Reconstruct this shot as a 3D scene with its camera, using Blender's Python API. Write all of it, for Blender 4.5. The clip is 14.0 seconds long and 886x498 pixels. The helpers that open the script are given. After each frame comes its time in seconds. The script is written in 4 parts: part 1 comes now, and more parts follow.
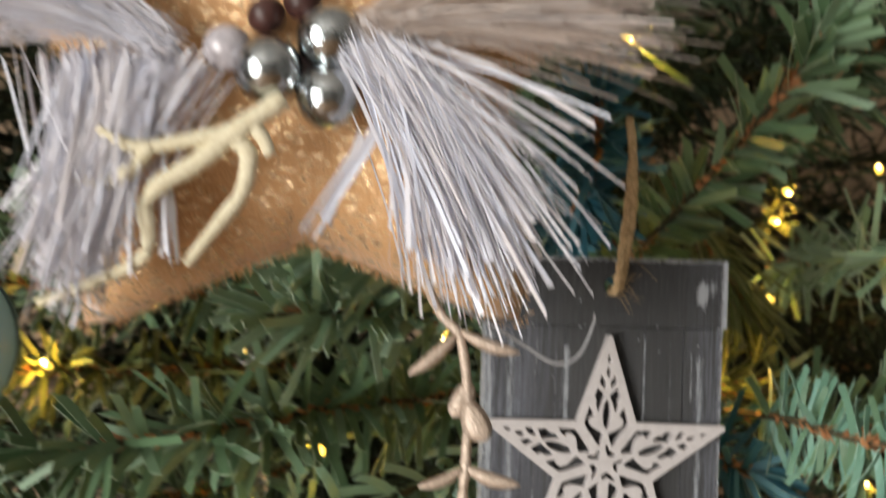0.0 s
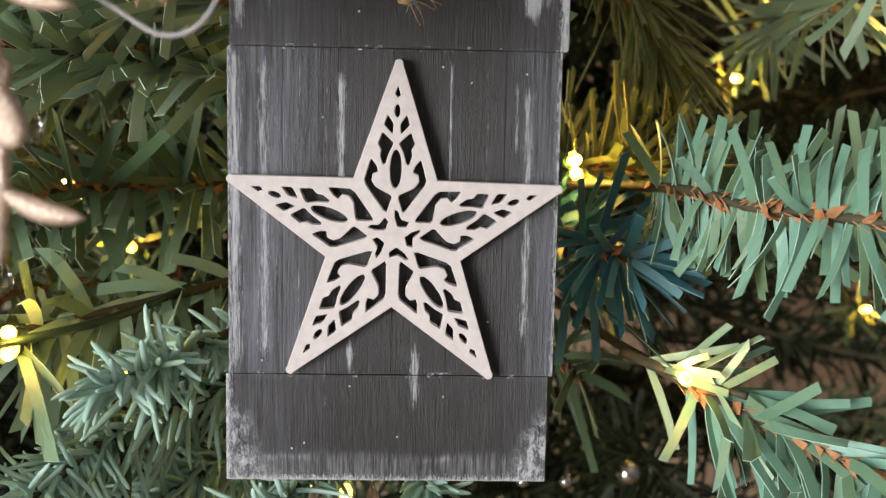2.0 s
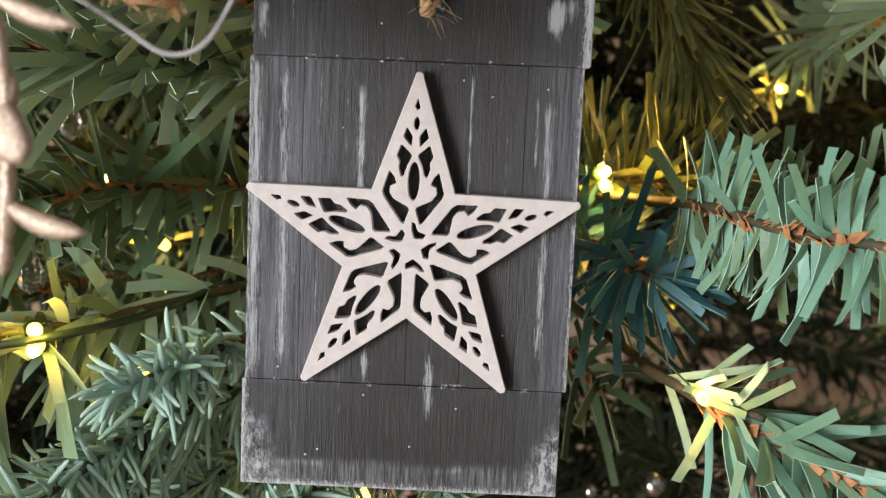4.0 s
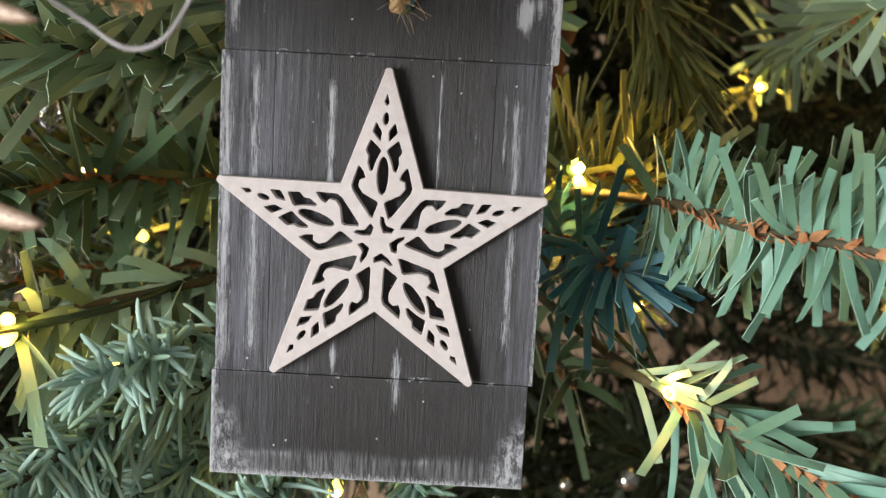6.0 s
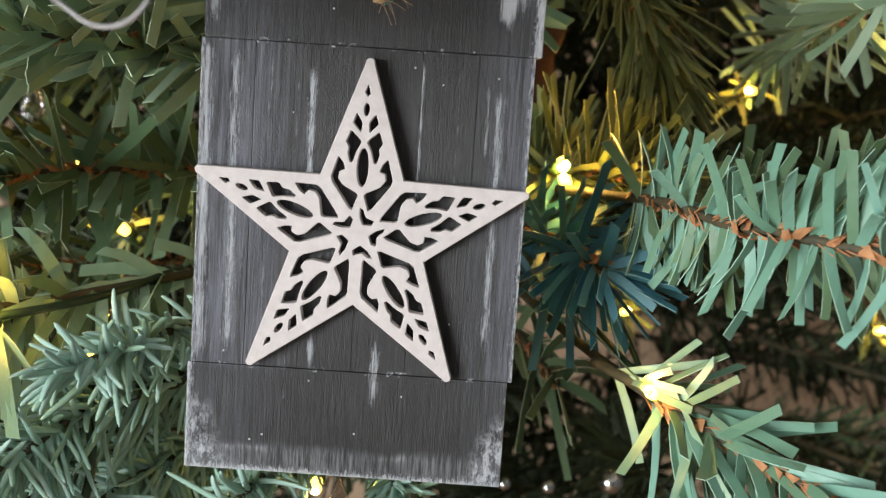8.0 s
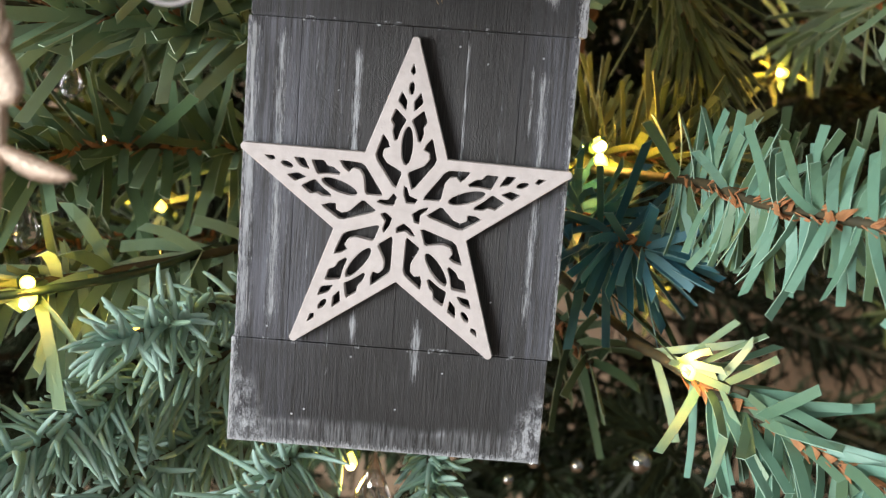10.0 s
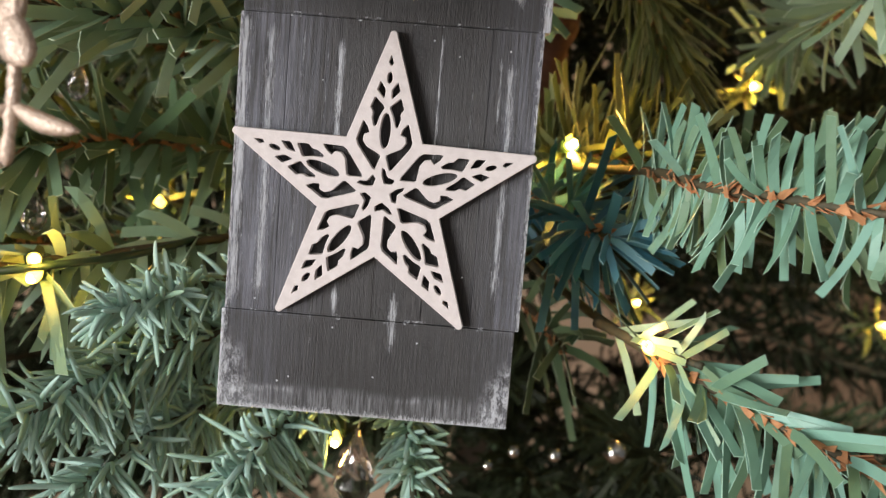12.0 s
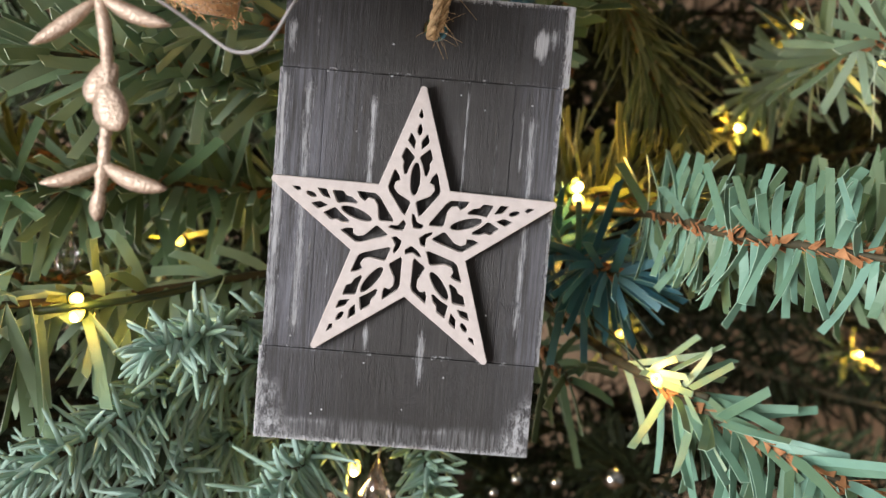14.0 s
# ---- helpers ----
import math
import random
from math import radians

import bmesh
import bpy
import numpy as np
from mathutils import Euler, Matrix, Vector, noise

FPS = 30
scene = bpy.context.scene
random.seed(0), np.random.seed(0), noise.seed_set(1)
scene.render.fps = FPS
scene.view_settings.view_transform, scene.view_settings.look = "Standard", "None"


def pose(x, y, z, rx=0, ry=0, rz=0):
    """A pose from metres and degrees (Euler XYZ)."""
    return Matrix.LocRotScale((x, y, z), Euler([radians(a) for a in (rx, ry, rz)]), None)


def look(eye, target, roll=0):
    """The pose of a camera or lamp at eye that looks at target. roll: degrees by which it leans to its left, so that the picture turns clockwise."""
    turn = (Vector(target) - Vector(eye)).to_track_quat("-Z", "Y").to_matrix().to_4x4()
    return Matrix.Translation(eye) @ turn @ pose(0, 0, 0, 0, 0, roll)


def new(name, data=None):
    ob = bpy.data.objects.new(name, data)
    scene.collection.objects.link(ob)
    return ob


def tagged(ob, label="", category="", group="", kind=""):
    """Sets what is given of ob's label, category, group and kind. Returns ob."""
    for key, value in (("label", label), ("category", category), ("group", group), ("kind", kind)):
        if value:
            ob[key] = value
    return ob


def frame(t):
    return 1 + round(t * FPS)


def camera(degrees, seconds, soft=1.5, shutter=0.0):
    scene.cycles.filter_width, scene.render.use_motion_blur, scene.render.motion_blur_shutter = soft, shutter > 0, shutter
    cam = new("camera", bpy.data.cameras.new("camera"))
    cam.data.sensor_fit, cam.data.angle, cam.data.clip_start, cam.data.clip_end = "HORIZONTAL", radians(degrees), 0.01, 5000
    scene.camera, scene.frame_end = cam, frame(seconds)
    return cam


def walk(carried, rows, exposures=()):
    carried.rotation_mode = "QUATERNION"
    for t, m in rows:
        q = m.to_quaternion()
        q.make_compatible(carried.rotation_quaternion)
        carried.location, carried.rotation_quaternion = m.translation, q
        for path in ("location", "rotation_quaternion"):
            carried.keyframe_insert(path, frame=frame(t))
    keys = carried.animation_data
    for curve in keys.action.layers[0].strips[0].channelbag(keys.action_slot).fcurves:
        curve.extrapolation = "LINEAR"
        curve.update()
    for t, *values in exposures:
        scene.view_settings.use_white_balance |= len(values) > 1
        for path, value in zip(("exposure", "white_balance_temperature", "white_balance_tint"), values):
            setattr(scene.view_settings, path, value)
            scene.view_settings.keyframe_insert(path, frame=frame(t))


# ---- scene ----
cam = camera(45.0, 14.0, soft=1.25, shutter=0.6)
PATH = [
    (0, (-0.073, -0.284, 1.255), (0.119, 1.707, 1.27), 1.8),
    (0.5, (-0.062, -0.245, 1.224), (0.195, 1.738, 1.22), 1.3),
    (0.9, (-0.037, -0.222, 1.213), (0.177, 1.765, 1.131), 0.9),
    (1, (-0.027, -0.219, 1.214), (0.149, 1.77, 1.096), 0.7),
    (1.5, (-0.002, -0.213, 1.213), (0.104, 1.778, 1.059), 0.7),
    (2, (0.003, -0.211, 1.225), (0.069, 1.772, 0.972), 1.1),
    (2.5, (0.005, -0.211, 1.226), (0.034, 1.772, 0.969), 1.4),
    (5, (0.014, -0.211, 1.231), (-0.036, 1.768, 0.949), 2.7),
    (5.5, (0.015, -0.211, 1.231), (-0.031, 1.768, 0.946), 2.8),
    (6, (0.016, -0.213, 1.23), (-0.01, 1.767, 0.949), 3.0),
    (6.5, (0.023, -0.216, 1.227), (-0.012, 1.767, 0.969), 3.2),
    (7, (0.023, -0.217, 1.229), (0.003, 1.764, 0.957), 3.4),
    (7.5, (0.021, -0.215, 1.227), (0.009, 1.769, 0.971), 3.7),
    (8, (0.019, -0.211, 1.227), (0.003, 1.771, 0.961), 3.8),
    (8.5, (0.018, -0.209, 1.227), (-0.015, 1.773, 0.955), 3.9),
    (9, (0.016, -0.21, 1.226), (-0.03, 1.77, 0.947), 4.0),
    (9.2, (0.014, -0.211, 1.226), (-0.029, 1.768, 0.94), 4.1),
    (11.3, (0.013, -0.218, 1.227), (-0.036, 1.757, 0.918), 4.6),
    (11.5, (0.016, -0.221, 1.224), (-0.042, 1.758, 0.943), 4.6),
    (12, (0.021, -0.232, 1.217), (-0.031, 1.754, 0.979), 4.6),
    (12.5, (0.018, -0.242, 1.218), (-0.021, 1.745, 0.994), 4.9),
    (13, (0.018, -0.246, 1.218), (-0.039, 1.744, 1.023), 4.8),
    (13.5, (0.014, -0.246, 1.219), (-0.026, 1.745, 1.036), 4.7),
    (14, (0.007, -0.248, 1.221), (0.016, 1.744, 1.037), 4.7),
]
walk(cam, [(t, look(eye, target, roll)) for t, eye, target, roll in PATH],
     [(0.0, -0.44, 7150, 10), (0.7, -0.38, 7450, 7), (1.0, -0.05, 8000, 1), (1.5, 0.0, 7100, 14), (2.7, 0.0, 6900, 12), (5.0, 0.0, 6950, 13), (7.5, 0.0, 6680, 9), (9.0, 0.0, 6650, 9), (11.3, 0.0, 6950, 14), (14.0, 0.0, 7000, 15)])

cam.data.dof.use_dof = True
cam.data.dof.focus_distance = 0.225
cam.data.dof.aperture_fstop = 24.0

# ---- world and large lights ----
world = bpy.data.worlds.new("world")
scene.world = world
world.use_nodes = True
wn = world.node_tree.nodes
sky = wn.new("ShaderNodeTexSky")
sky.sky_type = "NISHITA"
sky.sun_disc = False
sky.sun_elevation = radians(32)
sky.sun_rotation = radians(200)
wn["Background"].inputs["Strength"].default_value = 0.1
world.node_tree.links.new(sky.outputs["Color"], wn["Background"].inputs["Color"])



def area_lamp(name, m, w, h, watts, colour):
    d = bpy.data.lights.new(name, "AREA")
    d.shape, d.size, d.size_y, d.energy, d.color = "RECTANGLE", w, h, watts, colour
    ob = new(name, d)
    ob.matrix_world = m
    return ob


area_lamp("window_daylight", look((-1.97, -2.35, 1.15), (0.0, -2.35, 1.15)), 2.0, 1.7, 195, (0.93, 0.965, 1.0))


# ---- materials ----
class Nodes:
    """A small helper to wire up one node material."""

    def __init__(self, name):
        self.m = bpy.data.materials.new(name)
        self.m.use_nodes = True
        self.t = self.m.node_tree
        self.b = self.t.nodes["Principled BSDF"]

    def link(self, a, b):
        self.t.links.new(a, b)

    def coords(self, scale=(1, 1, 1)):
        c = self.t.nodes.new("ShaderNodeTexCoord")
        mp = self.t.nodes.new("ShaderNodeMapping")
        mp.inputs["Scale"].default_value = scale
        self.link(c.outputs["Object"], mp.inputs["Vector"])
        return mp.outputs["Vector"]

    def noise(self, scale, detail=3, stretch=(1, 1, 1), rough=0.6):
        n = self.t.nodes.new("ShaderNodeTexNoise")
        n.inputs["Scale"].default_value, n.inputs["Detail"].default_value = scale, detail
        n.inputs["Roughness"].default_value = rough
        self.link(self.coords(stretch), n.inputs["Vector"])
        return n.outputs["Fac"]

    def ramp(self, fac, stops):
        r = self.t.nodes.new("ShaderNodeValToRGB")
        while len(r.color_ramp.elements) < len(stops):
            r.color_ramp.elements.new(0.5)
        for e, (p, c) in zip(r.color_ramp.elements, stops):
            e.position, e.color = p, (*c, 1) if len(c) == 3 else c
        self.link(fac, r.inputs["Fac"])
        return r.outputs["Color"]

    def math(self, op, a, b=0.0, c=None, clamp=False):
        n = self.t.nodes.new("ShaderNodeMath")
        n.operation, n.use_clamp = op, clamp
        for i, v in enumerate((a, b) if c is None else (a, b, c)):
            if isinstance(v, (int, float)):
                n.inputs[i].default_value = v
            else:
                self.link(v, n.inputs[i])
        return n.outputs[0]

    def mix(self, fac, a, b, blend="MIX"):
        n = self.t.nodes.new("ShaderNodeMix")
        n.data_type, n.blend_type = "RGBA", blend
        for i, v in ((0, fac), (6, a), (7, b)):
            if isinstance(v, (int, float)):
                n.inputs[i].default_value = v
            elif isinstance(v, tuple):
                n.inputs[i].default_value = (*v, 1)
            else:
                self.link(v, n.inputs[i])
        return n.outputs[2]

    def smooth(self, v, lo, hi):
        n = self.t.nodes.new("ShaderNodeMapRange")
        n.interpolation_type = "SMOOTHSTEP"
        n.inputs[1].default_value, n.inputs[2].default_value = lo, hi
        self.link(v, n.inputs[0])
        return n.outputs[0]

    def bump(self, height, strength, distance):
        n = self.t.nodes.new("ShaderNodeBump")
        n.inputs["Strength"].default_value, n.inputs["Distance"].default_value = strength, distance
        self.link(height, n.inputs["Height"])
        self.link(n.outputs["Normal"], self.b.inputs["Normal"])

    def set(self, **kw):
        names = {"colour": "Base Color", "rough": "Roughness", "metal": "Metallic", "spec": "Specular IOR Level", "alpha": "Alpha",
                 "trans": "Transmission Weight", "sheen": "Sheen Weight", "ior": "IOR", "coat": "Coat Weight", "glow": "Emission Color",
                 "glow_by": "Emission Strength", "sss": "Subsurface Weight"}
        for k, v in kw.items():
            s = self.b.inputs[names[k]]
            if isinstance(v, tuple):
                s.default_value = (*v, 1)
            elif isinstance(v, (int, float)):
                s.default_value = v
            else:
                self.link(v, s)
        return self.m


def needle_material(name, dark, mid, light, pieces=False, rough=0.42, spec=0.4):
    """Plastic needle: colour differs from needle to needle, with faint lengthwise streaks."""
    n = Nodes(name)
    if pieces:
        rnd = n.t.nodes.new("ShaderNodeObjectInfo").outputs["Random"]
    else:
        rnd = n.t.nodes.new("ShaderNodeNewGeometry").outputs["Random Per Island"]
    col = n.ramp(rnd, [(0.0, dark), (0.5, mid), (1.0, light)])
    blotch = n.noise(140, 2)
    col = n.mix(n.math("MULTIPLY", blotch, 0.35), col, tuple(c * 0.6 for c in dark))
    n.bump(n.noise(900, 2), 0.15, 0.0004)
    trans = n.t.nodes.new("ShaderNodeBsdfTranslucent")
    n.link(col, trans.inputs["Color"])
    mixer = n.t.nodes.new("ShaderNodeMixShader")
    mixer.inputs[0].default_value = 0.12
    n.set(colour=col, rough=rough, spec=spec)
    n.link(n.b.outputs[0], mixer.inputs[1])
    n.link(trans.outputs[0], mixer.inputs[2])
    n.link(mixer.outputs[0], n.t.nodes["Material Output"].inputs["Surface"])
    return n.m


TEAL = ((0.13, 0.22, 0.115), (0.17, 0.36, 0.265), (0.25, 0.50, 0.42))
SAGE = ((0.20, 0.32, 0.18), (0.32, 0.49, 0.32), (0.47, 0.65, 0.48))
GREEN = ((0.09, 0.17, 0.08), (0.16, 0.28, 0.15), (0.27, 0.41, 0.26))
DEEP = ((0.055, 0.105, 0.05), (0.10, 0.17, 0.085), (0.17, 0.26, 0.145))
OLIVE = ((0.08, 0.11, 0.035), (0.16, 0.21, 0.07), (0.28, 0.32, 0.14))
BLUE = ((0.02, 0.10, 0.14), (0.045, 0.19, 0.25), (0.11, 0.30, 0.37))
SPRUCE = ((0.27, 0.42, 0.29), (0.38, 0.60, 0.51), (0.50, 0.73, 0.68))
# near-black green: the shade deep inside the tree is put into this colour
INNER_SHADE = ((0.008, 0.012, 0.005), (0.015, 0.022, 0.009), (0.028, 0.038, 0.016))
NEEDLE = {"teal": needle_material("teal_needle", *TEAL), "sage": needle_material("sage_needle", *SAGE),
          "green": needle_material("green_needle", *GREEN), "olive": needle_material("olive_needle", *OLIVE),
          "blue": needle_material("blue_needle", *BLUE), "spruce": needle_material("spruce_needle", *SPRUCE, rough=0.5),
          "dark": needle_material("shade_dark_needle", *INNER_SHADE, rough=0.55, spec=0.2), "deep": needle_material("deep_needle", *DEEP)}
TEAL_PIECE = needle_material("teal_needle_piece", *TEAL, pieces=True)


def cut_edge(name, colour):
    n = Nodes(name)
    return n.set(colour=n.ramp(n.noise(300), [(0.3, colour), (0.8, tuple(min(1, c * 1.35) for c in colour))]), rough=0.45)


# paler than the flats: light caught along the strip edges is put into the colour
EDGE = {"teal": cut_edge("teal_cut_edge", (0.32, 0.50, 0.40)), "sage": cut_edge("sage_cut_edge", (0.46, 0.58, 0.44)),
        "green": cut_edge("green_cut_edge", (0.38, 0.48, 0.34)), "olive": cut_edge("olive_cut_edge", (0.30, 0.32, 0.14)),
        "blue": cut_edge("blue_cut_edge", (0.14, 0.28, 0.31)), "spruce": NEEDLE["spruce"],
        "deep": cut_edge("deep_cut_edge", (0.30, 0.38, 0.26)), "dark": cut_edge("shade_dark_cut_edge", (0.06, 0.09, 0.045))}


def plain(name, lo, hi, scale=200, rough=0.5, metal=0.0, bump=0.0, stretch=(1, 1, 1), **kw):
    n = Nodes(name)
    f = n.noise(scale, 4, stretch)
    if bump:
        n.bump(f, bump, 0.0006)
    return n.set(colour=n.ramp(f, [(0.3, lo), (0.7, hi)]), rough=rough, metal=metal, **kw)


BARK = plain("brown_paper_bark", (0.30, 0.12, 0.045), (0.58, 0.29, 0.14), 260, 0.7)
LIMB = plain("dark_reddish_bark", (0.05, 0.02, 0.012), (0.13, 0.055, 0.03), 120, 0.85, bump=0.6)
STEM = plain("wired_stem", (0.03, 0.035, 0.02), (0.09, 0.07, 0.035), 300, 0.7)
CORD = plain("green_cord", (0.012, 0.03, 0.012), (0.03, 0.06, 0.025), 300, 0.4)
SOCKET = plain("green_socket", (0.02, 0.05, 0.02), (0.04, 0.09, 0.035), 300, 0.35)
JUTE = plain("jute_twine", (0.42, 0.28, 0.14), (0.76, 0.56, 0.33), 900, 0.9, bump=0.6)
TRUNK = plain("tree_pole", (0.03, 0.02, 0.012), (0.07, 0.045, 0.025), 60, 0.8)
SILVER = plain("silver_ball", (0.42, 0.46, 0.48), (0.70, 0.73, 0.74), 420, 0.16, metal=1.0, bump=0.35)
PEARL = plain("pearly_ball", (0.36, 0.33, 0.35), (0.58, 0.54, 0.58), 300, 0.2, coat=0.6)
BLUE_ENAMEL = plain("pale_blue_enamel", (0.40, 0.70, 0.82), (0.48, 0.78, 0.88), 120, 0.25, coat=0.5)
BLUE_RIM = plain("dark_teal_rim", (0.01, 0.04, 0.06), (0.03, 0.09, 0.12), 200, 0.3)
CORAL = plain("cream_twig", (0.66, 0.57, 0.38), (0.84, 0.77, 0.58), 700, 0.8, bump=0.5)
BURGUNDY = plain("dark_burgundy_berry", (0.03, 0.012, 0.01), (0.08, 0.03, 0.025), 300, 0.4)
WALL = plain("tan_plaster", (0.46, 0.33, 0.22), (0.54, 0.40, 0.28), 6, 0.9, bump=0.1)
# unseen walls and ceiling, toned down to cut the light they bounce
UNSEEN_WALL = plain("dark_greige_plaster", (0.10, 0.095, 0.09), (0.14, 0.135, 0.125), 5, 0.9, bump=0.1)
CEIL = plain("light_grey_ceiling", (0.50, 0.49, 0.47), (0.56, 0.55, 0.53), 5, 0.9)
BOARDS = plain("brown_floorboards", (0.16, 0.09, 0.05), (0.30, 0.18, 0.10), 5, 0.45, stretch=(1, 8, 1))
FRAME = plain("white_window_paint", (0.75, 0.75, 0.73), (0.82, 0.82, 0.80), 20, 0.4)


def make_glass(name, tint, rough=0.02):
    n = Nodes(name)
    return n.set(colour=tint, rough=rough, trans=1.0, ior=1.45)


GLASS = make_glass("clear_glass", (0.97, 0.98, 0.98))
ACRYLIC = make_glass("clear_acrylic", (0.93, 0.95, 0.96), 0.12)

n_ = Nodes("lit_warm_bulb")
BULB = n_.set(colour=(1.0, 0.8, 0.4), rough=0.2, glow=(1.0, 0.62, 0.10), glow_by=5.5)
n_ = Nodes("lit_warm_filament")
HOT = n_.set(colour=(1.0, 0.9, 0.7), rough=0.2, glow=(1.0, 0.80, 0.36), glow_by=30.0)


def paint_black():
    """Satin black paint on little planks, brushed upright, with chalky streaks and a rubbed rim."""
    n = Nodes("worn_black_paint")
    c = n.t.nodes.new("ShaderNodeTexCoord")
    s = n.t.nodes.new("ShaderNodeSeparateXYZ")
    n.link(c.outputs["Object"], s.inputs[0])
    x, z = s.outputs[0], s.outputs[2]
    grain = n.noise(1350, 5, (2.6, 1, 0.05), 0.8)
    broad = n.noise(160, 3, (2.5, 1, 0.25))
    base = n.mix(n.smooth(grain, 0.44, 0.70), (0.002, 0.002, 0.002), (0.050, 0.048, 0.050))
    base = n.mix(n.math("MULTIPLY", n.smooth(broad, 0.50, 0.75), 0.35), base, (0.022, 0.022, 0.026))
    mid_planks = n.math("MULTIPLY", n.smooth(z, 1.170, 1.173), n.math("SUBTRACT", 1.0, n.smooth(z, 1.2365, 1.2385)))
    # saw marks that slant one way and the other
    fold = n.math("PINGPONG", x, 0.0028)
    saw = n.math("SINE", n.math("MULTIPLY", n.math("ADD", z, n.math("MULTIPLY", fold, 0.9)), 6200.0))
    saw = n.math("MULTIPLY", n.math("ADD", n.math("MULTIPLY", saw, 0.5), 0.5), n.math("MULTIPLY", n.smooth(n.noise(70, 2), 0.42, 0.62), mid_planks))
    base = n.mix(n.math("MULTIPLY", saw, 0.22), base, (0.022, 0.022, 0.025))
    # chalky wear and the window's bluish sheen painted as one coat, thickest along both sides of the upright planks
    left = n.math("SUBTRACT", 1.0, n.smooth(x, -0.031, -0.006))
    right = n.smooth(x, 0.019, 0.033)
    sides = n.math("MULTIPLY", n.math("MAXIMUM", left, n.math("MULTIPLY", right, 0.7)), n.math("ADD", 0.35, n.math("MULTIPLY", mid_planks, 0.65)))
    sheen_wash = n.math("MULTIPLY", n.smooth(n.noise(420, 6, (3.2, 1, 0.10), 0.78), 0.36, 0.66), n.math("ADD", 0.04, n.math("MULTIPLY", sides, 0.90)))
    base = n.mix(sheen_wash, base, (0.175, 0.188, 0.235))
    fleck = n.noise(1500, 6, (2.4, 1, 0.16), 0.85)
    # streaks of dry white: place across, half width, lower and upper end
    total = None
    for sx, half, lo, hi, amount in ((-0.0258, 0.0012, 0.172, 0.236, 0.85), (-0.0232, 0.0006, 0.188, 0.233, 0.55), (-0.0106, 0.0008, 0.206, 0.234, 0.95),
                                     (0.0268, 0.0009, 0.176, 0.232, 0.85), (0.0243, 0.0005, 0.214, 0.233, 0.7), (0.0048, 0.0008, 0.163, 0.179, 0.9),
                                     (-0.0085, 0.0007, 0.170, 0.180, 1.0), (-0.0316, 0.0012, 0.170, 0.238, 0.9), (0.0112, 0.0003, 0.200, 0.237, 0.9),
                                     (0.0272, 0.0013, 0.2415, 0.2515, 1.35), (0.0300, 0.0010, 0.2445, 0.2520, 1.1), (-0.0305, 0.0010, 0.238, 0.250, 0.9), (-0.0246, 0.0005, 0.240, 0.252, 0.6),
                                     (-0.0188, 0.0004, 0.175, 0.236, 0.55), (0.0185, 0.0003, 0.20, 0.236, 0.6), (-0.0135, 0.0004, 0.16, 0.236, 0.5), (-0.0082, 0.0005, 0.2372, 0.2400, 1.1)):
        across = n.math("SUBTRACT", 1.0, n.math("DIVIDE", n.math("ABSOLUTE", n.math("SUBTRACT", x, sx)), half * 2.6), clamp=True)
        along = n.math("MULTIPLY", n.smooth(z, 1 + lo - 0.003, 1 + lo + 0.006), n.math("SUBTRACT", 1.0, n.smooth(z, 1 + hi - 0.004, 1 + hi + 0.002)))
        one = n.math("MULTIPLY", n.math("MULTIPLY", across, along), amount)
        total = one if total is None else n.math("MAXIMUM", total, one)
    streak = n.math("SUBTRACT", fleck, n.math("SUBTRACT", 0.70, n.math("MULTIPLY", total, 0.36)))
    streak = n.math("MULTIPLY", n.smooth(streak, -0.02, 0.12), 0.78)
    # rubbed rim, a dry brushed band along the foot and chalk in the two lower corners
    edge_x = n.math("SUBTRACT", 0.0333, n.math("ABSOLUTE", x))
    low = n.math("SUBTRACT", z, 1.1492)
    top = n.math("SUBTRACT", 1.2562, z)
    uneven = n.math("MULTIPLY", n.math("SUBTRACT", n.noise(70, 5), 0.5), 0.012)
    fine = n.noise(1700, 6, (1.8, 1, 0.30), 0.85)
    away = n.math("MINIMUM", n.math("DIVIDE", edge_x, 0.0019), n.math("DIVIDE", top, 0.0017))
    away = n.math("MINIMUM", away, n.math("DIVIDE", low, 0.0022))
    away = n.math("MINIMUM", n.math("MAXIMUM", away, 0.0), 1.6)
    rub = n.math("SUBTRACT", fine, n.math("ADD", 0.36, n.math("MULTIPLY", away, 0.24)))
    rub = n.math("MULTIPLY", n.smooth(rub, 0.0, 0.12), 0.95)
    level = n.math("ADD", low, n.math("MULTIPLY", uneven, 0.45))
    band = n.math("SUBTRACT", 1.0, n.smooth(level, 0.0040, 0.0068))
    lip = n.math("SUBTRACT", 1.0, n.math("DIVIDE", n.math("ABSOLUTE", n.math("SUBTRACT", level, 0.0048)), 0.0011), clamp=True)
    brush = n.smooth(n.noise(900, 5, (2.2, 1, 0.12), 0.75), 0.38, 0.66)
    band = n.math("MULTIPLY", n.math("MULTIPLY", band, brush), n.math("ADD", 0.28, n.math("MULTIPLY", n.math("MULTIPLY", lip, n.smooth(n.noise(60, 2), 0.42, 0.6)), 0.5)))
    rub = n.math("MAXIMUM", rub, band)
    corner = n.math("ADD", edge_x, n.math("MULTIPLY", low, 0.55))
    stroke = n.smooth(n.noise(520, 6, (1.4, 1, 0.7), 0.8), 0.42, 0.60)
    near = n.math("SUBTRACT", 1.0, n.smooth(n.math("ADD", corner, n.math("MULTIPLY", uneven, 1.0)), 0.0055, 0.0120))
    rub = n.math("MAXIMUM", rub, n.math("MULTIPLY", n.math("MULTIPLY", stroke, near), 0.95))
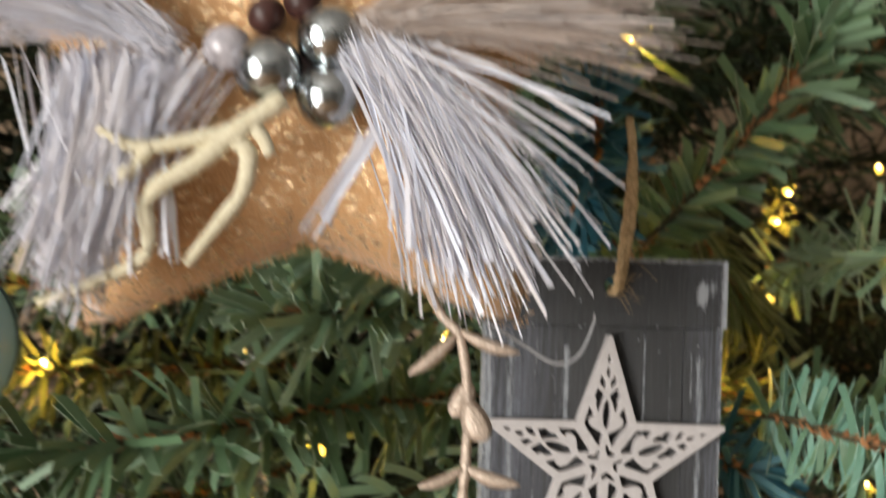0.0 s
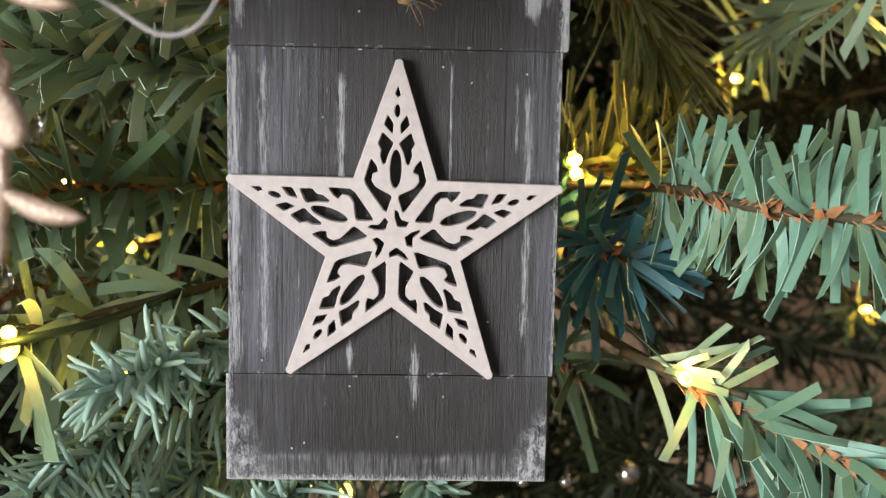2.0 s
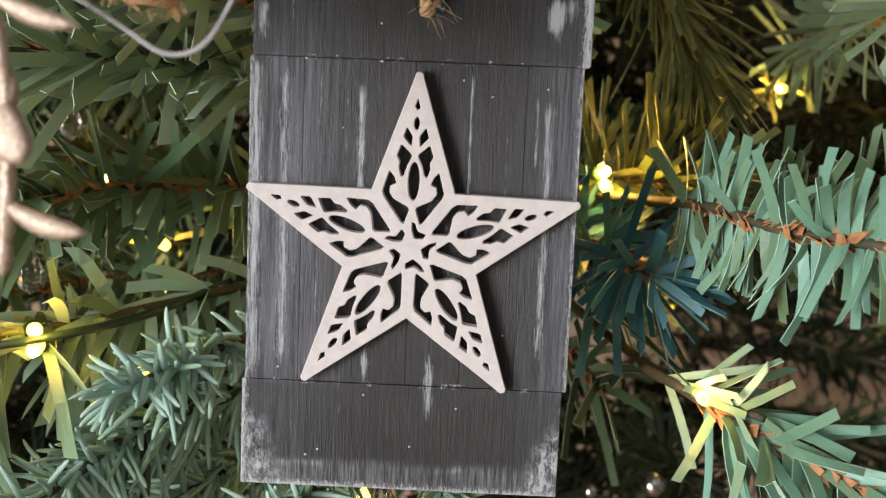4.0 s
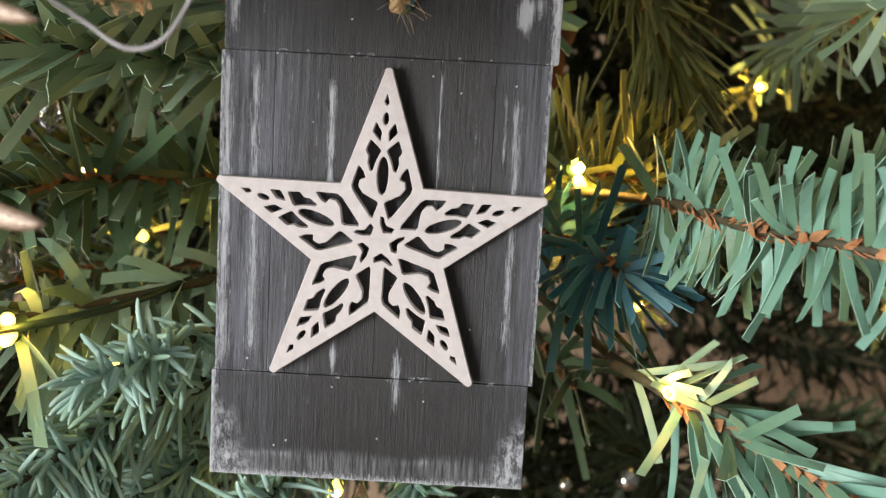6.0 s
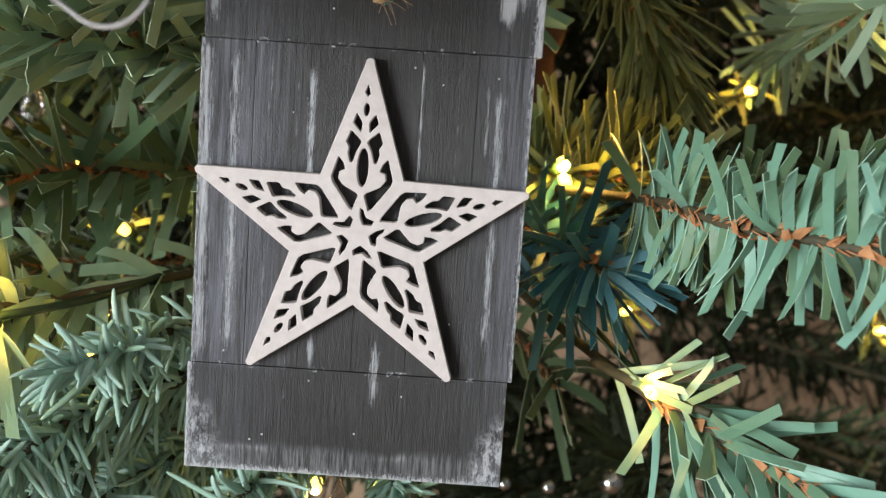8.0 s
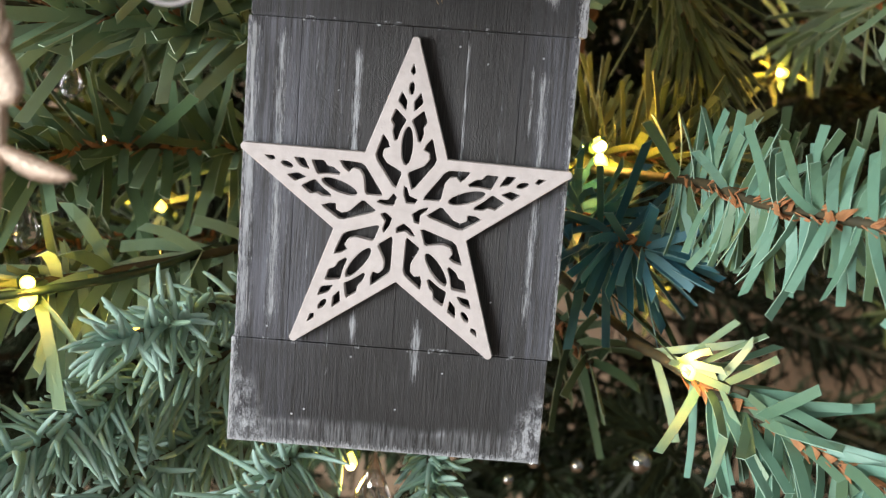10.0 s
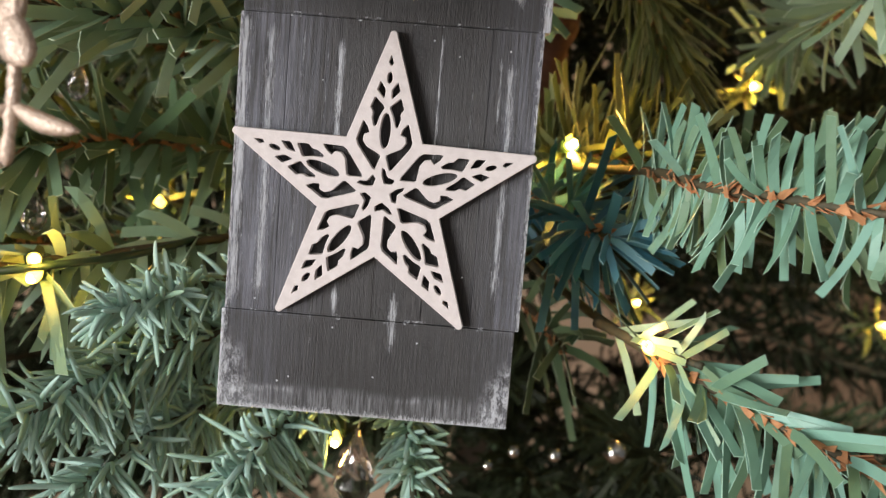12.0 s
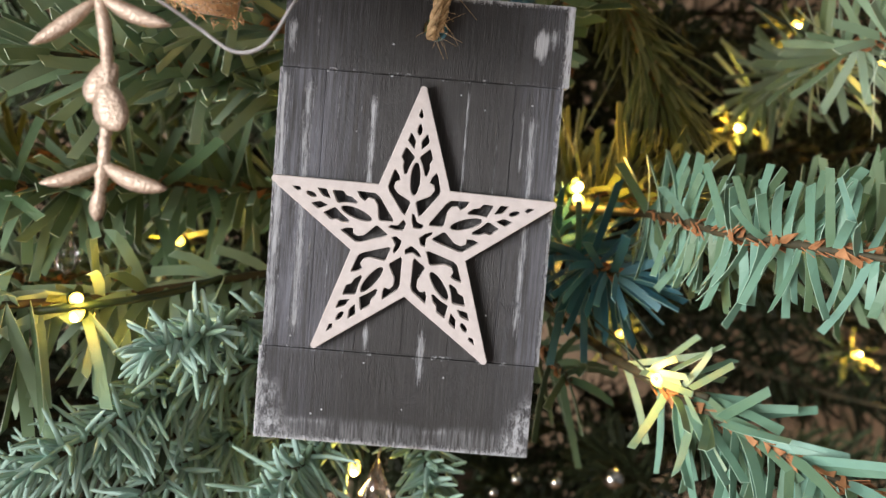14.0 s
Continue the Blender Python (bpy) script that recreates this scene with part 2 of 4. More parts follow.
    seam = n.math("SUBTRACT", 1.0, n.math("DIVIDE", n.math("MINIMUM", n.math("ABSOLUTE", n.math("SUBTRACT", z, 1.2374)), n.math("ABSOLUTE", n.math("SUBTRACT", z, 1.1716))), 0.0006), clamp=True)
    rub = n.math("MAXIMUM", rub, n.math("MULTIPLY", n.math("GREATER_THAN", seam, 0.1), n.smooth(n.noise(420, 5, (1, 1, 1), 0.8), 0.56, 0.66)))
    # stray white specks
    speck = n.t.nodes.new("ShaderNodeTexVoronoi")
    speck.inputs["Scale"].default_value = 260
    n.link(n.coords(), speck.inputs["Vector"])
    dots = n.math("LESS_THAN", speck.outputs["Distance"], 0.06)
    dots = n.math("MULTIPLY", dots, n.math("GREATER_THAN", n.noise(90, 1), 0.55))
    worn = n.math("MAXIMUM", n.math("MAXIMUM", streak, rub), dots)
    col = n.mix(n.math("MULTIPLY", worn, 0.9), base, (0.60, 0.64, 0.69))
    height = n.math("ADD", n.math("ADD", n.math("MULTIPLY", grain, 0.9), n.math("MULTIPLY", worn, 0.4)), n.math("MULTIPLY", saw, 0.04))
    n.bump(height, 0.75, 0.0005)
    return n.set(colour=col, rough=n.math("ADD", 0.42, n.math("MULTIPLY", worn, 0.33)), spec=0.54)


BLACK = paint_black()
CREAM = plain("chalky_off_white_paint", (0.53, 0.495, 0.49), (0.625, 0.59, 0.585), 420, 0.6, bump=0.25)

n_ = Nodes("copper_velvet")
pile = n_.noise(1500, 3, (1.0, 1, 0.4))
patch = n_.noise(60, 3)
# glints painted in as pale gold strokes, also smoother and more metallic
glint = n_.smooth(n_.noise(750, 2, (0.5, 1, 1.5), 0.5), 0.52, 0.60)
vel = n_.mix(patch, (0.55, 0.28, 0.11), (0.84, 0.49, 0.23))
vel = n_.mix(n_.math("MULTIPLY", glint, 0.9), vel, (1.0, 0.74, 0.46))
n_.bump(pile, 0.8, 0.0008)
COPPER = n_.set(colour=vel, rough=n_.math("SUBTRACT", 0.62, n_.math("MULTIPLY", glint, 0.38)), metal=n_.math("ADD", 0.15, n_.math("MULTIPLY", glint, 0.7)), sheen=0.5)

n_ = Nodes("rose_gold_glitter")
gl = n_.t.nodes.new("ShaderNodeTexVoronoi")
gl.inputs["Scale"].default_value = 1900
n_.link(n_.coords(), gl.inputs["Vector"])
gcol = n_.mix(n_.smooth(gl.outputs["Color"], 0.35, 0.9), (0.54, 0.42, 0.33), (0.72, 0.58, 0.48))
n_.bump(gl.outputs["Distance"], 0.3, 0.0006)
GLITTER = n_.set(colour=gcol, rough=0.40, metal=0.25)

def thin_film(name, stops, rough):
    """Thin cut plastic film that lets part of the light through."""
    n = Nodes(name)
    col = n.ramp(n.t.nodes.new("ShaderNodeNewGeometry").outputs["Random Per Island"], stops)
    n.set(colour=col, rough=rough, spec=0.6)
    through_light = n.t.nodes.new("ShaderNodeBsdfTranslucent")
    n.link(col, through_light.inputs["Color"])
    mixer = n.t.nodes.new("ShaderNodeMixShader")
    mixer.inputs[0].default_value = 0.28
    n.link(n.b.outputs[0], mixer.inputs[1])
    n.link(through_light.outputs[0], mixer.inputs[2])
    n.link(mixer.outputs[0], n.t.nodes["Material Output"].inputs["Surface"])
    return n.m


FILM = thin_film("iridescent_white_film", [(0.0, (0.88, 0.83, 0.84)), (0.5, (0.93, 0.92, 0.97)), (1.0, (0.86, 0.89, 0.99))], 0.22)
BEIGE_FILM = thin_film("beige_film", [(0.0, (0.56, 0.43, 0.35)), (0.5, (0.72, 0.61, 0.54)), (1.0, (0.80, 0.75, 0.74))], 0.3)
n_ = Nodes("grey_film")
GREY_FILM = n_.set(colour=n_.ramp(n_.noise(300), [(0.3, (0.34, 0.34, 0.35)), (0.7, (0.50, 0.50, 0.52))]), rough=0.3, spec=0.6)


# ---- mesh helpers ----
def mesh_object(name, mesh, mats, parent=None, label=""):
    for m in mats if isinstance(mats, (list, tuple)) else (mats,):
        mesh.materials.append(m)
    ob = new(name, mesh)
    if parent is not None:
        ob.parent = parent
    if label:
        ob["label"] = label
    return ob


def part(name, bm, material, parent=None, label="", smooth=False):
    mesh = bpy.data.meshes.new(name)
    bm.to_mesh(mesh)
    bm.free()
    if smooth:
        mesh.polygons.foreach_set("use_smooth", [True] * len(mesh.polygons))
    return mesh_object(name, mesh, material, parent, label)


def empty(name, place=(0, 0, 0)):
    ob = new(name)
    ob.location = place
    ob.empty_display_size = 0.01
    return ob


def box(bm, lo, hi, bevel=0.0, seg=2):
    c = [(a + b) / 2 for a, b in zip(lo, hi)]
    d = [b - a for a, b in zip(lo, hi)]
    r = bmesh.ops.create_cube(bm, size=1.0, matrix=Matrix.Translation(c) @ Matrix.Diagonal((*d, 1)))
    if bevel:
        edges = list({e for v in r["verts"] for e in v.link_edges})
        bmesh.ops.bevel(bm, geom=edges, offset=bevel, segments=seg, affect="EDGES", profile=0.6)


def ball(bm, centre, r, scale=(1, 1, 1), u=20, v=14):
    bmesh.ops.create_uvsphere(bm, u_segments=u, v_segments=v, radius=r, matrix=Matrix.Translation(centre) @ Matrix.Diagonal((*scale, 1)))


def glide(points, n):
    """n points evenly along a smooth line through the given ones."""
    p = np.array(points, float)
    k = np.vstack([2 * p[0] - p[1], p, 2 * p[-1] - p[-2]])
    out = []
    for t in np.linspace(0, len(p) - 1, n):
        i = min(int(t), len(p) - 2)
        f = t - i
        a, b, c, d = k[i], k[i + 1], k[i + 2], k[i + 3]
        out.append(0.5 * (2 * b + (c - a) * f + (2 * a - 5 * b + 4 * c - d) * f * f + (3 * b - a - 3 * c + d) * f ** 3))
    return np.array(out)


def tube(bm, points, radii, sides=8, n=None, wobble=0.0, rng=None):
    line = glide(points, n or max(6, len(points) * 5))
    rr = np.interp(np.linspace(0, 1, len(line)), np.linspace(0, 1, len(radii)), radii) if hasattr(radii, "__len__") else np.full(len(line), radii)
    rings = []
    up = Vector((0.31, 0.2, 0.93)).normalized()
    for i, p in enumerate(line):
        t = Vector(line[min(i + 1, len(line) - 1)] - line[max(i - 1, 0)]).normalized()
        a = t.cross(up)
        if a.length < 0.1:
            a = t.cross(Vector((1, 0, 0)))
        a.normalize()
        b = t.cross(a)
        q = 1 + (wobble * rng.uniform(-1, 1) if rng else 0)
        rings.append([bm.verts.new(Vector(p) + (a * math.cos(s) + b * math.sin(s)) * rr[i] * q)
                      for s in [2 * math.pi * j / sides for j in range(sides)]])
    for r0, r1 in zip(rings, rings[1:]):
        for j in range(sides):
            bm.faces.new((r0[j], r0[(j + 1) % sides], r1[(j + 1) % sides], r1[j]))
    bm.faces.new(rings[0][::-1])
    bm.faces.new(rings[-1])


def unit(a):
    return a / np.maximum(np.linalg.norm(a, axis=1, keepdims=True), 1e-9)


def quads_mesh(name, verts, faces, matidx=None, smooth=False):
    mesh = bpy.data.meshes.new(name)
    mesh.vertices.add(len(verts))
    mesh.vertices.foreach_set("co", verts.astype(np.float32).ravel())
    mesh.loops.add(faces.size)
    mesh.loops.foreach_set("vertex_index", faces.astype(np.int32).ravel())
    mesh.polygons.add(len(faces))
    mesh.polygons.foreach_set("loop_start", np.arange(0, faces.size, 4, dtype=np.int32))
    if matidx is not None:
        mesh.polygons.foreach_set("material_index", matidx.astype(np.int32))
    mesh.update(calc_edges=True)
    mesh.validate()
    mesh.polygons.foreach_set("use_smooth", [smooth] * len(mesh.polygons))
    return mesh


def strips(name, base, way, side, length, width, bend, rng, thick=0.00020, steps=4, twist=0.28, slant=0.5, taper=0.12):
    """Thin cut strips of plastic film, each a closed solid: flats take material 0, cut edges material 1."""
    n = len(base)
    way, side = unit(way), unit(side - way * np.sum(side * way, 1, keepdims=True))
    nor = np.cross(way, side)
    tw = rng.uniform(-twist, twist, n)
    sl = rng.uniform(-slant, slant, n) * width
    s = np.linspace(0, 1, steps)
    verts = np.zeros((n, steps, 4, 3))
    for i, f in enumerate(s):
        c = base + way * (length * f)[:, None] + bend * (length * f * f)[:, None]
        a = (tw * f)[:, None]
        sd = side * np.cos(a) + nor * np.sin(a)
        nn = nor * np.cos(a) - side * np.sin(a)
        w = (width * (1 - taper * f) * (0.75 if i == 0 else 1.0) / 2)[:, None]
        off = way * (sl if i == steps - 1 else np.zeros(n))[:, None]
        verts[:, i, 0] = c - sd * w - nn * thick / 2 - off
        verts[:, i, 1] = c + sd * w - nn * thick / 2 + off
        verts[:, i, 2] = c + sd * w + nn * thick / 2 + off
        verts[:, i, 3] = c - sd * w + nn * thick / 2 - off
    f, mi = [], []
    for i in range(steps - 1):
        for j in range(4):
            f.append((i * 4 + j, i * 4 + (j + 1) % 4, i * 4 + 4 + (j + 1) % 4, i * 4 + 4 + j))
            mi.append(0 if j in (0, 2) else 1)
    e = (steps - 1) * 4
    f += [(3, 2, 1, 0), (e, e + 1, e + 2, e + 3)]
    mi += [1, 1]
    f = np.array(f)
    faces = (f[None] + (np.arange(n) * steps * 4)[:, None, None]).reshape(-1, 4)
    return quads_mesh(name, verts.reshape(-1, 3), faces, np.tile(mi, n))


def quills(name, base, way, length, width, bend, sides=6):
    """Moulded round needles with blunt tips."""
    n = len(base)
    way = unit(way)
    a = unit(np.cross(way, np.array([0.2, 0.9, 0.4])))
    b = np.cross(way, a)
    prof = ((0.0, 1.15), (0.2, 1.05), (0.5, 0.95), (0.8, 0.82), (0.95, 0.60), (1.0, 0.25))
    verts = np.zeros((n, len(prof), sides, 3))
    for i, (f, r) in enumerate(prof):
        c = base + way * (length * f)[:, None] + bend * (length * f * f)[:, None]
        for j in range(sides):
            s = 2 * math.pi * j / sides
            verts[:, i, j] = c + (a * math.cos(s) + b * math.sin(s) * 0.75) * (width * r / 2)[:, None]
    f = []
    for i in range(len(prof) - 1):
        for j in range(sides):
            f.append((i * sides + j, i * sides + (j + 1) % sides, (i + 1) * sides + (j + 1) % sides, (i + 1) * sides + j))
    e = (len(prof) - 1) * sides
    f += [(e, e + 1, e + 2, e + 3), (e, e + 3, e + 4, e + 5)]
    f = np.array(f)
    faces = (f[None] + (np.arange(n) * len(prof) * sides)[:, None, None]).reshape(-1, 4)
    return quads_mesh(name, verts.reshape(-1, 3), faces, None, True)


# ---- the room ----
def structure(name, lo, hi, mat, label, category):
    bm = bmesh.new()
    box(bm, lo, hi)
    return tagged(part(name, bm, mat), label, category, kind="structure")


structure("floor", (-2.2, -4.2, -0.1), (2.2, 1.4, 0.0), BOARDS, "brown wooden floor under the tree", "floor")
structure("ceiling", (-2.2, -4.2, 2.5), (2.2, 1.4, 2.6), CEIL, "plain light grey ceiling", "ceiling")
structure("wall_north", (-2.2, 1.2, 0.0), (2.2, 1.4, 2.5), WALL, "tan painted wall behind the tree", "wall")
structure("wall_south", (-2.2, -4.2, 0.0), (2.2, -4.0, 2.5), UNSEEN_WALL, "plain dark greige wall, unseen", "wall")
structure("wall_east", (2.0, -4.0, 0.0), (2.2, 1.2, 2.5), UNSEEN_WALL, "plain dark greige side wall, unseen", "wall")
bm = bmesh.new()
box(bm, (-2.2, -4.0, 0.0), (-2.0, -3.45, 2.5))
box(bm, (-2.2, -1.25, 0.0), (-2.0, 1.2, 2.5))
box(bm, (-2.2, -3.45, 0.0), (-2.0, -1.25, 0.2))
box(bm, (-2.2, -3.45, 2.1), (-2.0, -1.25, 2.5))
tagged(part("wall_west", bm, UNSEEN_WALL), "dark greige side wall with a window opening, unseen", "wall", kind="structure")
win = tagged(empty("window_1", (-2.1, -2.35, 0.2)), "white framed window letting in daylight", "window", kind="structure")
for lo, hi in (((-0.03, -1.1, 0.0), (0.03, -1.05, 1.90)), ((-0.03, 1.05, 0.0), (0.03, 1.1, 1.90)), ((-0.03, -1.05, 0.0), (0.03, 1.05, 0.05)),
               ((-0.03, -1.05, 1.85), (0.03, 1.05, 1.90)), ((-0.03, -0.02, 0.05), (0.03, 0.02, 1.85))):
    bm = bmesh.new()
    box(bm, lo, hi, 0.004)
    part("window_frame", bm, FRAME, win)
for y0, y1 in ((-1.05, -0.02), (0.02, 1.05)):
    bm = bmesh.new()
    box(bm, (-0.003, y0, 0.05), (0.003, y1, 1.85))
    part("pane", bm, GLASS, win).visible_shadow = False


# ---- the wooden tag ----
from mathutils import geometry


def wooden_tag():
    tag = tagged(empty("wooden_tag_ornament", (0, 0.003, 1.149)), "black painted wooden plank tag with white worn edges and off-white star", "ornament")
    back = Matrix.Translation((0, -0.003, -1.149))

    def piece(name, bm, mat, label="", smooth=False):
        ob = part(name, bm, mat, tag, label, smooth)
        ob.matrix_parent_inverse = back
        return ob

    rng = random.Random(3)
    hole = (0.0023, 1.2485, 0.0028)
    # upper plank, with a round hole drilled through
    bm = bmesh.new()
    x0, x1, z0, z1 = -0.0325, 0.0343, 1.2374, 1.2562
    ring = [(hole[0] + hole[2] * math.cos(a), hole[1] + hole[2] * math.sin(a)) for a in [2 * math.pi * i / 24 for i in range(24)]]
    outer = []
    for i in range(24):
        a = 2 * math.pi * i / 24
        cx, cz = math.cos(a), math.sin(a)
        k = min(((x1 if cx > 0 else x0) - hole[0]) / cx if abs(cx) > 1e-6 else 9, ((z1 if cz > 0 else z0) - hole[1]) / cz if abs(cz) > 1e-6 else 9)
        outer.append((hole[0] + cx * k, hole[1] + cz * k))
    for cx, cz in ((x0, z0), (x1, z0), (x1, z1), (x0, z1)):
        i = min(range(24), key=lambda q: (outer[q][0] - cx) ** 2 + (outer[q][1] - cz) ** 2)
        outer[i] = (cx, cz)
    v = {}
    for key, pts, y in (("of", outer, 0.0030), ("ob", outer, 0.0110), ("rf", ring, 0.0030), ("rb", ring, 0.0110)):
        v[key] = [bm.verts.new((px, y, pz)) for px, pz in pts]
    for i in range(24):
        j = (i + 1) % 24
        bm.faces.new((v["of"][i], v["of"][j], v["rf"][j], v["rf"][i]))
        bm.faces.new((v["ob"][j], v["ob"][i], v["rb"][i], v["rb"][j]))
        bm.faces.new((v["of"][j], v["of"][i], v["ob"][i], v["ob"][j]))
        bm.faces.new((v["rf"][i], v["rf"][j], v["rb"][j], v["rb"][i]))
    bmesh.ops.recalc_face_normals(bm, faces=bm.faces)
    rim = [e for e in bm.edges if len(e.link_faces) == 2 and e.calc_face_angle(0) > 1.2]
    bmesh.ops.bevel(bm, geom=rim, offset=0.0002, segments=2, affect="EDGES")
    piece("plank", bm, BLACK)
    # six upright planks
    edges = [-0.0330, -0.0222, -0.0111, -0.0001, 0.0110, 0.0221, 0.0331]
    for a, b in zip(edges, edges[1:]):
        bm = bmesh.new()
        d = rng.uniform(-0.0002, 0.0002)
        box(bm, (a, 0.0031 + d, 1.1716), (b, 0.0109, 1.2373), 0.00017)
        piece("plank", bm, BLACK)
    bm = bmesh.new()
    box(bm, (-0.0336, 0.0029, 1.1492), (0.0322, 0.0110, 1.17155), 0.0002)
    piece("plank", bm, BLACK)

    # the cut-out star: one arm's openings in shares of the radius, turned five times
    R, mid = 0.0350, (0.0002, 1.2003)
    oval = [(0.710 + 0.033 * math.cos(q), 0.0145 * math.sin(q)) for q in [math.pi * i / 5 for i in range(10)]]
    almond = [(0.385 - 0.100 * math.cos(math.pi * i / 8), 0.030 * math.sin(math.pi * i / 8)) for i in range(8)]
    almond += [(0.385 + 0.100 * math.cos(math.pi * i / 8), -0.030 * math.sin(math.pi * i / 8)) for i in range(8)]
    bud = ((0.684, 0.053), (0.633, 0.069), (0.586, 0.026), (0.636, 0.021))
    frond = ((0.582, 0.079), (0.522, 0.101), (0.492, 0.083), (0.460, 0.088), (0.417, 0.074), (0.420, 0.061), (0.474, 0.045), (0.527, 0.020))
    scroll = ((0.430, 0.138), (0.309, 0.172), (0.148, 0.054), (0.240, 0.024), (0.283, 0.109), (0.317, 0.133), (0.352, 0.128), (0.363, 0.099), (0.396, 0.110))
    chevron = ((0.150, 0.005), (0.142, 0.022), (0.101, 0.037), (0.086, 0.082), (0.062, 0.068), (0.062, 0.022), (0.107, 0.006))
    cuts = [((0.846, 0.0), (0.800, 0.014), (0.786, 0.001), (0.806, -0.014)), oval, almond, chevron]
    for half in (bud, frond, scroll):
        cuts += [half, [(u, -w) for u, w in reversed(half)]]
    loops = []

    def loop(pts):
        loops.append(pts)

    def place(u, w, k):
        a = radians(90 - 1.0 - 72 * k)
        return (R * (u * math.cos(a) + w * math.sin(a)), R * (u * math.sin(a) - w * math.cos(a)))

    outline = []
    for k in range(5):
        for d in (-100, -65, -35, 0, 35, 65, 100):
            e = radians(d)
            outline.append(place(0.972 + 0.026 * math.cos(e), 0.026 * math.sin(e), k))
        outline.append(place(0.405 * math.cos(radians(36)), 0.405 * math.sin(radians(36)), k))
    loop(outline)
    for k in range(5):
        for shape in cuts:
            cu, cw = (sum(p[i] for p in shape) / len(shape) for i in (0, 1))
            pts = [(cu + (u - cu) * 1.10, cw + (w - cw) * 1.10) for u, w in shape]
            # ease the corners a little
            soft = []
            for i in range(len(pts)):
                a, b = pts[i], pts[(i + 1) % len(pts)]
                for f in (0.1, 0.5, 0.9):
                    soft.append((a[0] + (b[0] - a[0]) * f, a[1] + (b[1] - a[1]) * f))
            loop([place(u, w, k) for u, w in soft])
    flat, edges_in = [], []
    for pts in loops:
        first = len(flat)
        flat += [Vector(p) for p in pts]
        edges_in += [(first + i, first + (i + 1) % len(pts)) for i in range(len(pts))]
    cv, _, cf, *_ = geometry.delaunay_2d_cdt(flat, edges_in, [], 1, 1e-7)

    def inside(p, poly):
        hit = False
        for (ax0, az0), (bx0, bz0) in zip(poly, poly[1:] + poly[:1]):
            if (az0 > p.y) != (bz0 > p.y) and p.x < (bx0 - ax0) * (p.y - az0) / (bz0 - az0) + ax0:
                hit = not hit
        return hit

    bm = bmesh.new()
    fv = [bm.verts.new((mid[0] + p.x, 0.0001, mid[1] + p.y)) for p in cv]
    bv = [bm.verts.new((mid[0] + p.x, 0.0029, mid[1] + p.y)) for p in cv]
    for tri in cf:
        c2 = sum((cv[i] for i in tri), Vector((0, 0))) / len(tri)
        if inside(c2, loops[0]) and not any(inside(c2, h) for h in loops[1:]):
            bm.faces.new([fv[i] for i in tri])
            bm.faces.new([bv[i] for i in reversed(tri)])
    twin = {f: b for f, b in zip(fv, bv)}
    rim_edges = [e for e in bm.edges if len(e.link_faces) == 1 and e.verts[0] in twin]
    for e in rim_edges:
        p, q = e.verts
        bm.faces.new((p, q, twin[q], twin[p]))
    bmesh.ops.delete(bm, geom=[v for v in bm.verts if not v.link_faces], context="VERTS")
    bmesh.ops.recalc_face_normals(bm, faces=bm.faces)
    bmesh.ops.bevel(bm, geom=[e for e in rim_edges if e.is_valid], offset=0.00013, segments=1, affect="EDGES")
    mesh = bpy.data.meshes.new("star")
    bm.to_mesh(mesh)
    bm.free()
    star = mesh_object("star", mesh, CREAM, tag, "chalky off-white cut-out wooden star")
    star.matrix_parent_inverse = back

    # jute loop through the hole, with loose fibres
    rj = random.Random(5)
    for k, (dx, dy) in enumerate(((-0.0006, -0.0012), (0.0008, 0.0006))):
        bm = bmesh.new()
        pts = [(0.0023, 0.0125 if k else 0.0060, 1.2478), (0.0021 + dx, 0.0030, 1.2466), (0.0022 + dx, 0.0004 + dy, 1.2480), (0.0030 + dx, 0.0000 + dy, 1.2530),
               (0.0042 + dx, 0.001, 1.2600), (0.0060 + dx, 0.003, 1.2720), (0.0072, 0.007, 1.2860), (0.0080, 0.014, 1.2960)]
        if k:
            pts = pts[2:]
        line = glide(pts, 46)
        for ply in range(3):
            turn = [ply * 2.094 + i * 0.55 for i in range(len(line))]
            strand = [(p[0] + 0.0007 * math.cos(t), p[1] + 0.0007 * math.sin(t), p[2] + 0.0002 * math.sin(t)) for p, t in zip(line, turn)]
            tube(bm, strand, 0.00066, 6, len(strand))
        piece("twine", bm, JUTE, "frayed natural jute twine loop", True)
    bm = bmesh.new()
    for _ in range(46):
        z = rj.uniform(1.2455, 1.264)
        p = Vector((0.0025 + (z - 1.2455) * 0.12, -0.0012, z))
        d = Vector((rj.uniform(-1, 1), rj.uniform(-0.7, 0.2), rj.uniform(-1.0, 0.6)))
        L = rj.uniform(0.0020, 0.0075)
        tube(bm, [p, p + d * L * 0.5 + Vector((0, 0, -0.0004)), p + d * L + Vector((rj.uniform(-1, 1) * 0.001, 0, -0.001))], 0.00004, 3, 5)
    piece("loose_fibre", bm, JUTE)
    return tag


wooden_tag()


# ---- the tree ----
tree = tagged(empty("christmas_tree", (0.04, 0.62, 0.0)), "green artificial christmas tree with mixed flat and moulded needles", "tree")
TREE_BACK = Matrix.Translation((-0.04, -0.62, 0.0))


def under_tree(ob):
    ob.matrix_parent_inverse = TREE_BACK
    return ob


bm = bmesh.new()
tube(bm, [(0.04, 0.62, 0.0), (0.04, 0.62, 0.8), (0.04, 0.62, 1.9)], [0.022, 0.02, 0.014], 12, 12)
under_tree(part("trunk", bm, TRUNK, tree, "dark brown tree pole", True))

UNIT = []


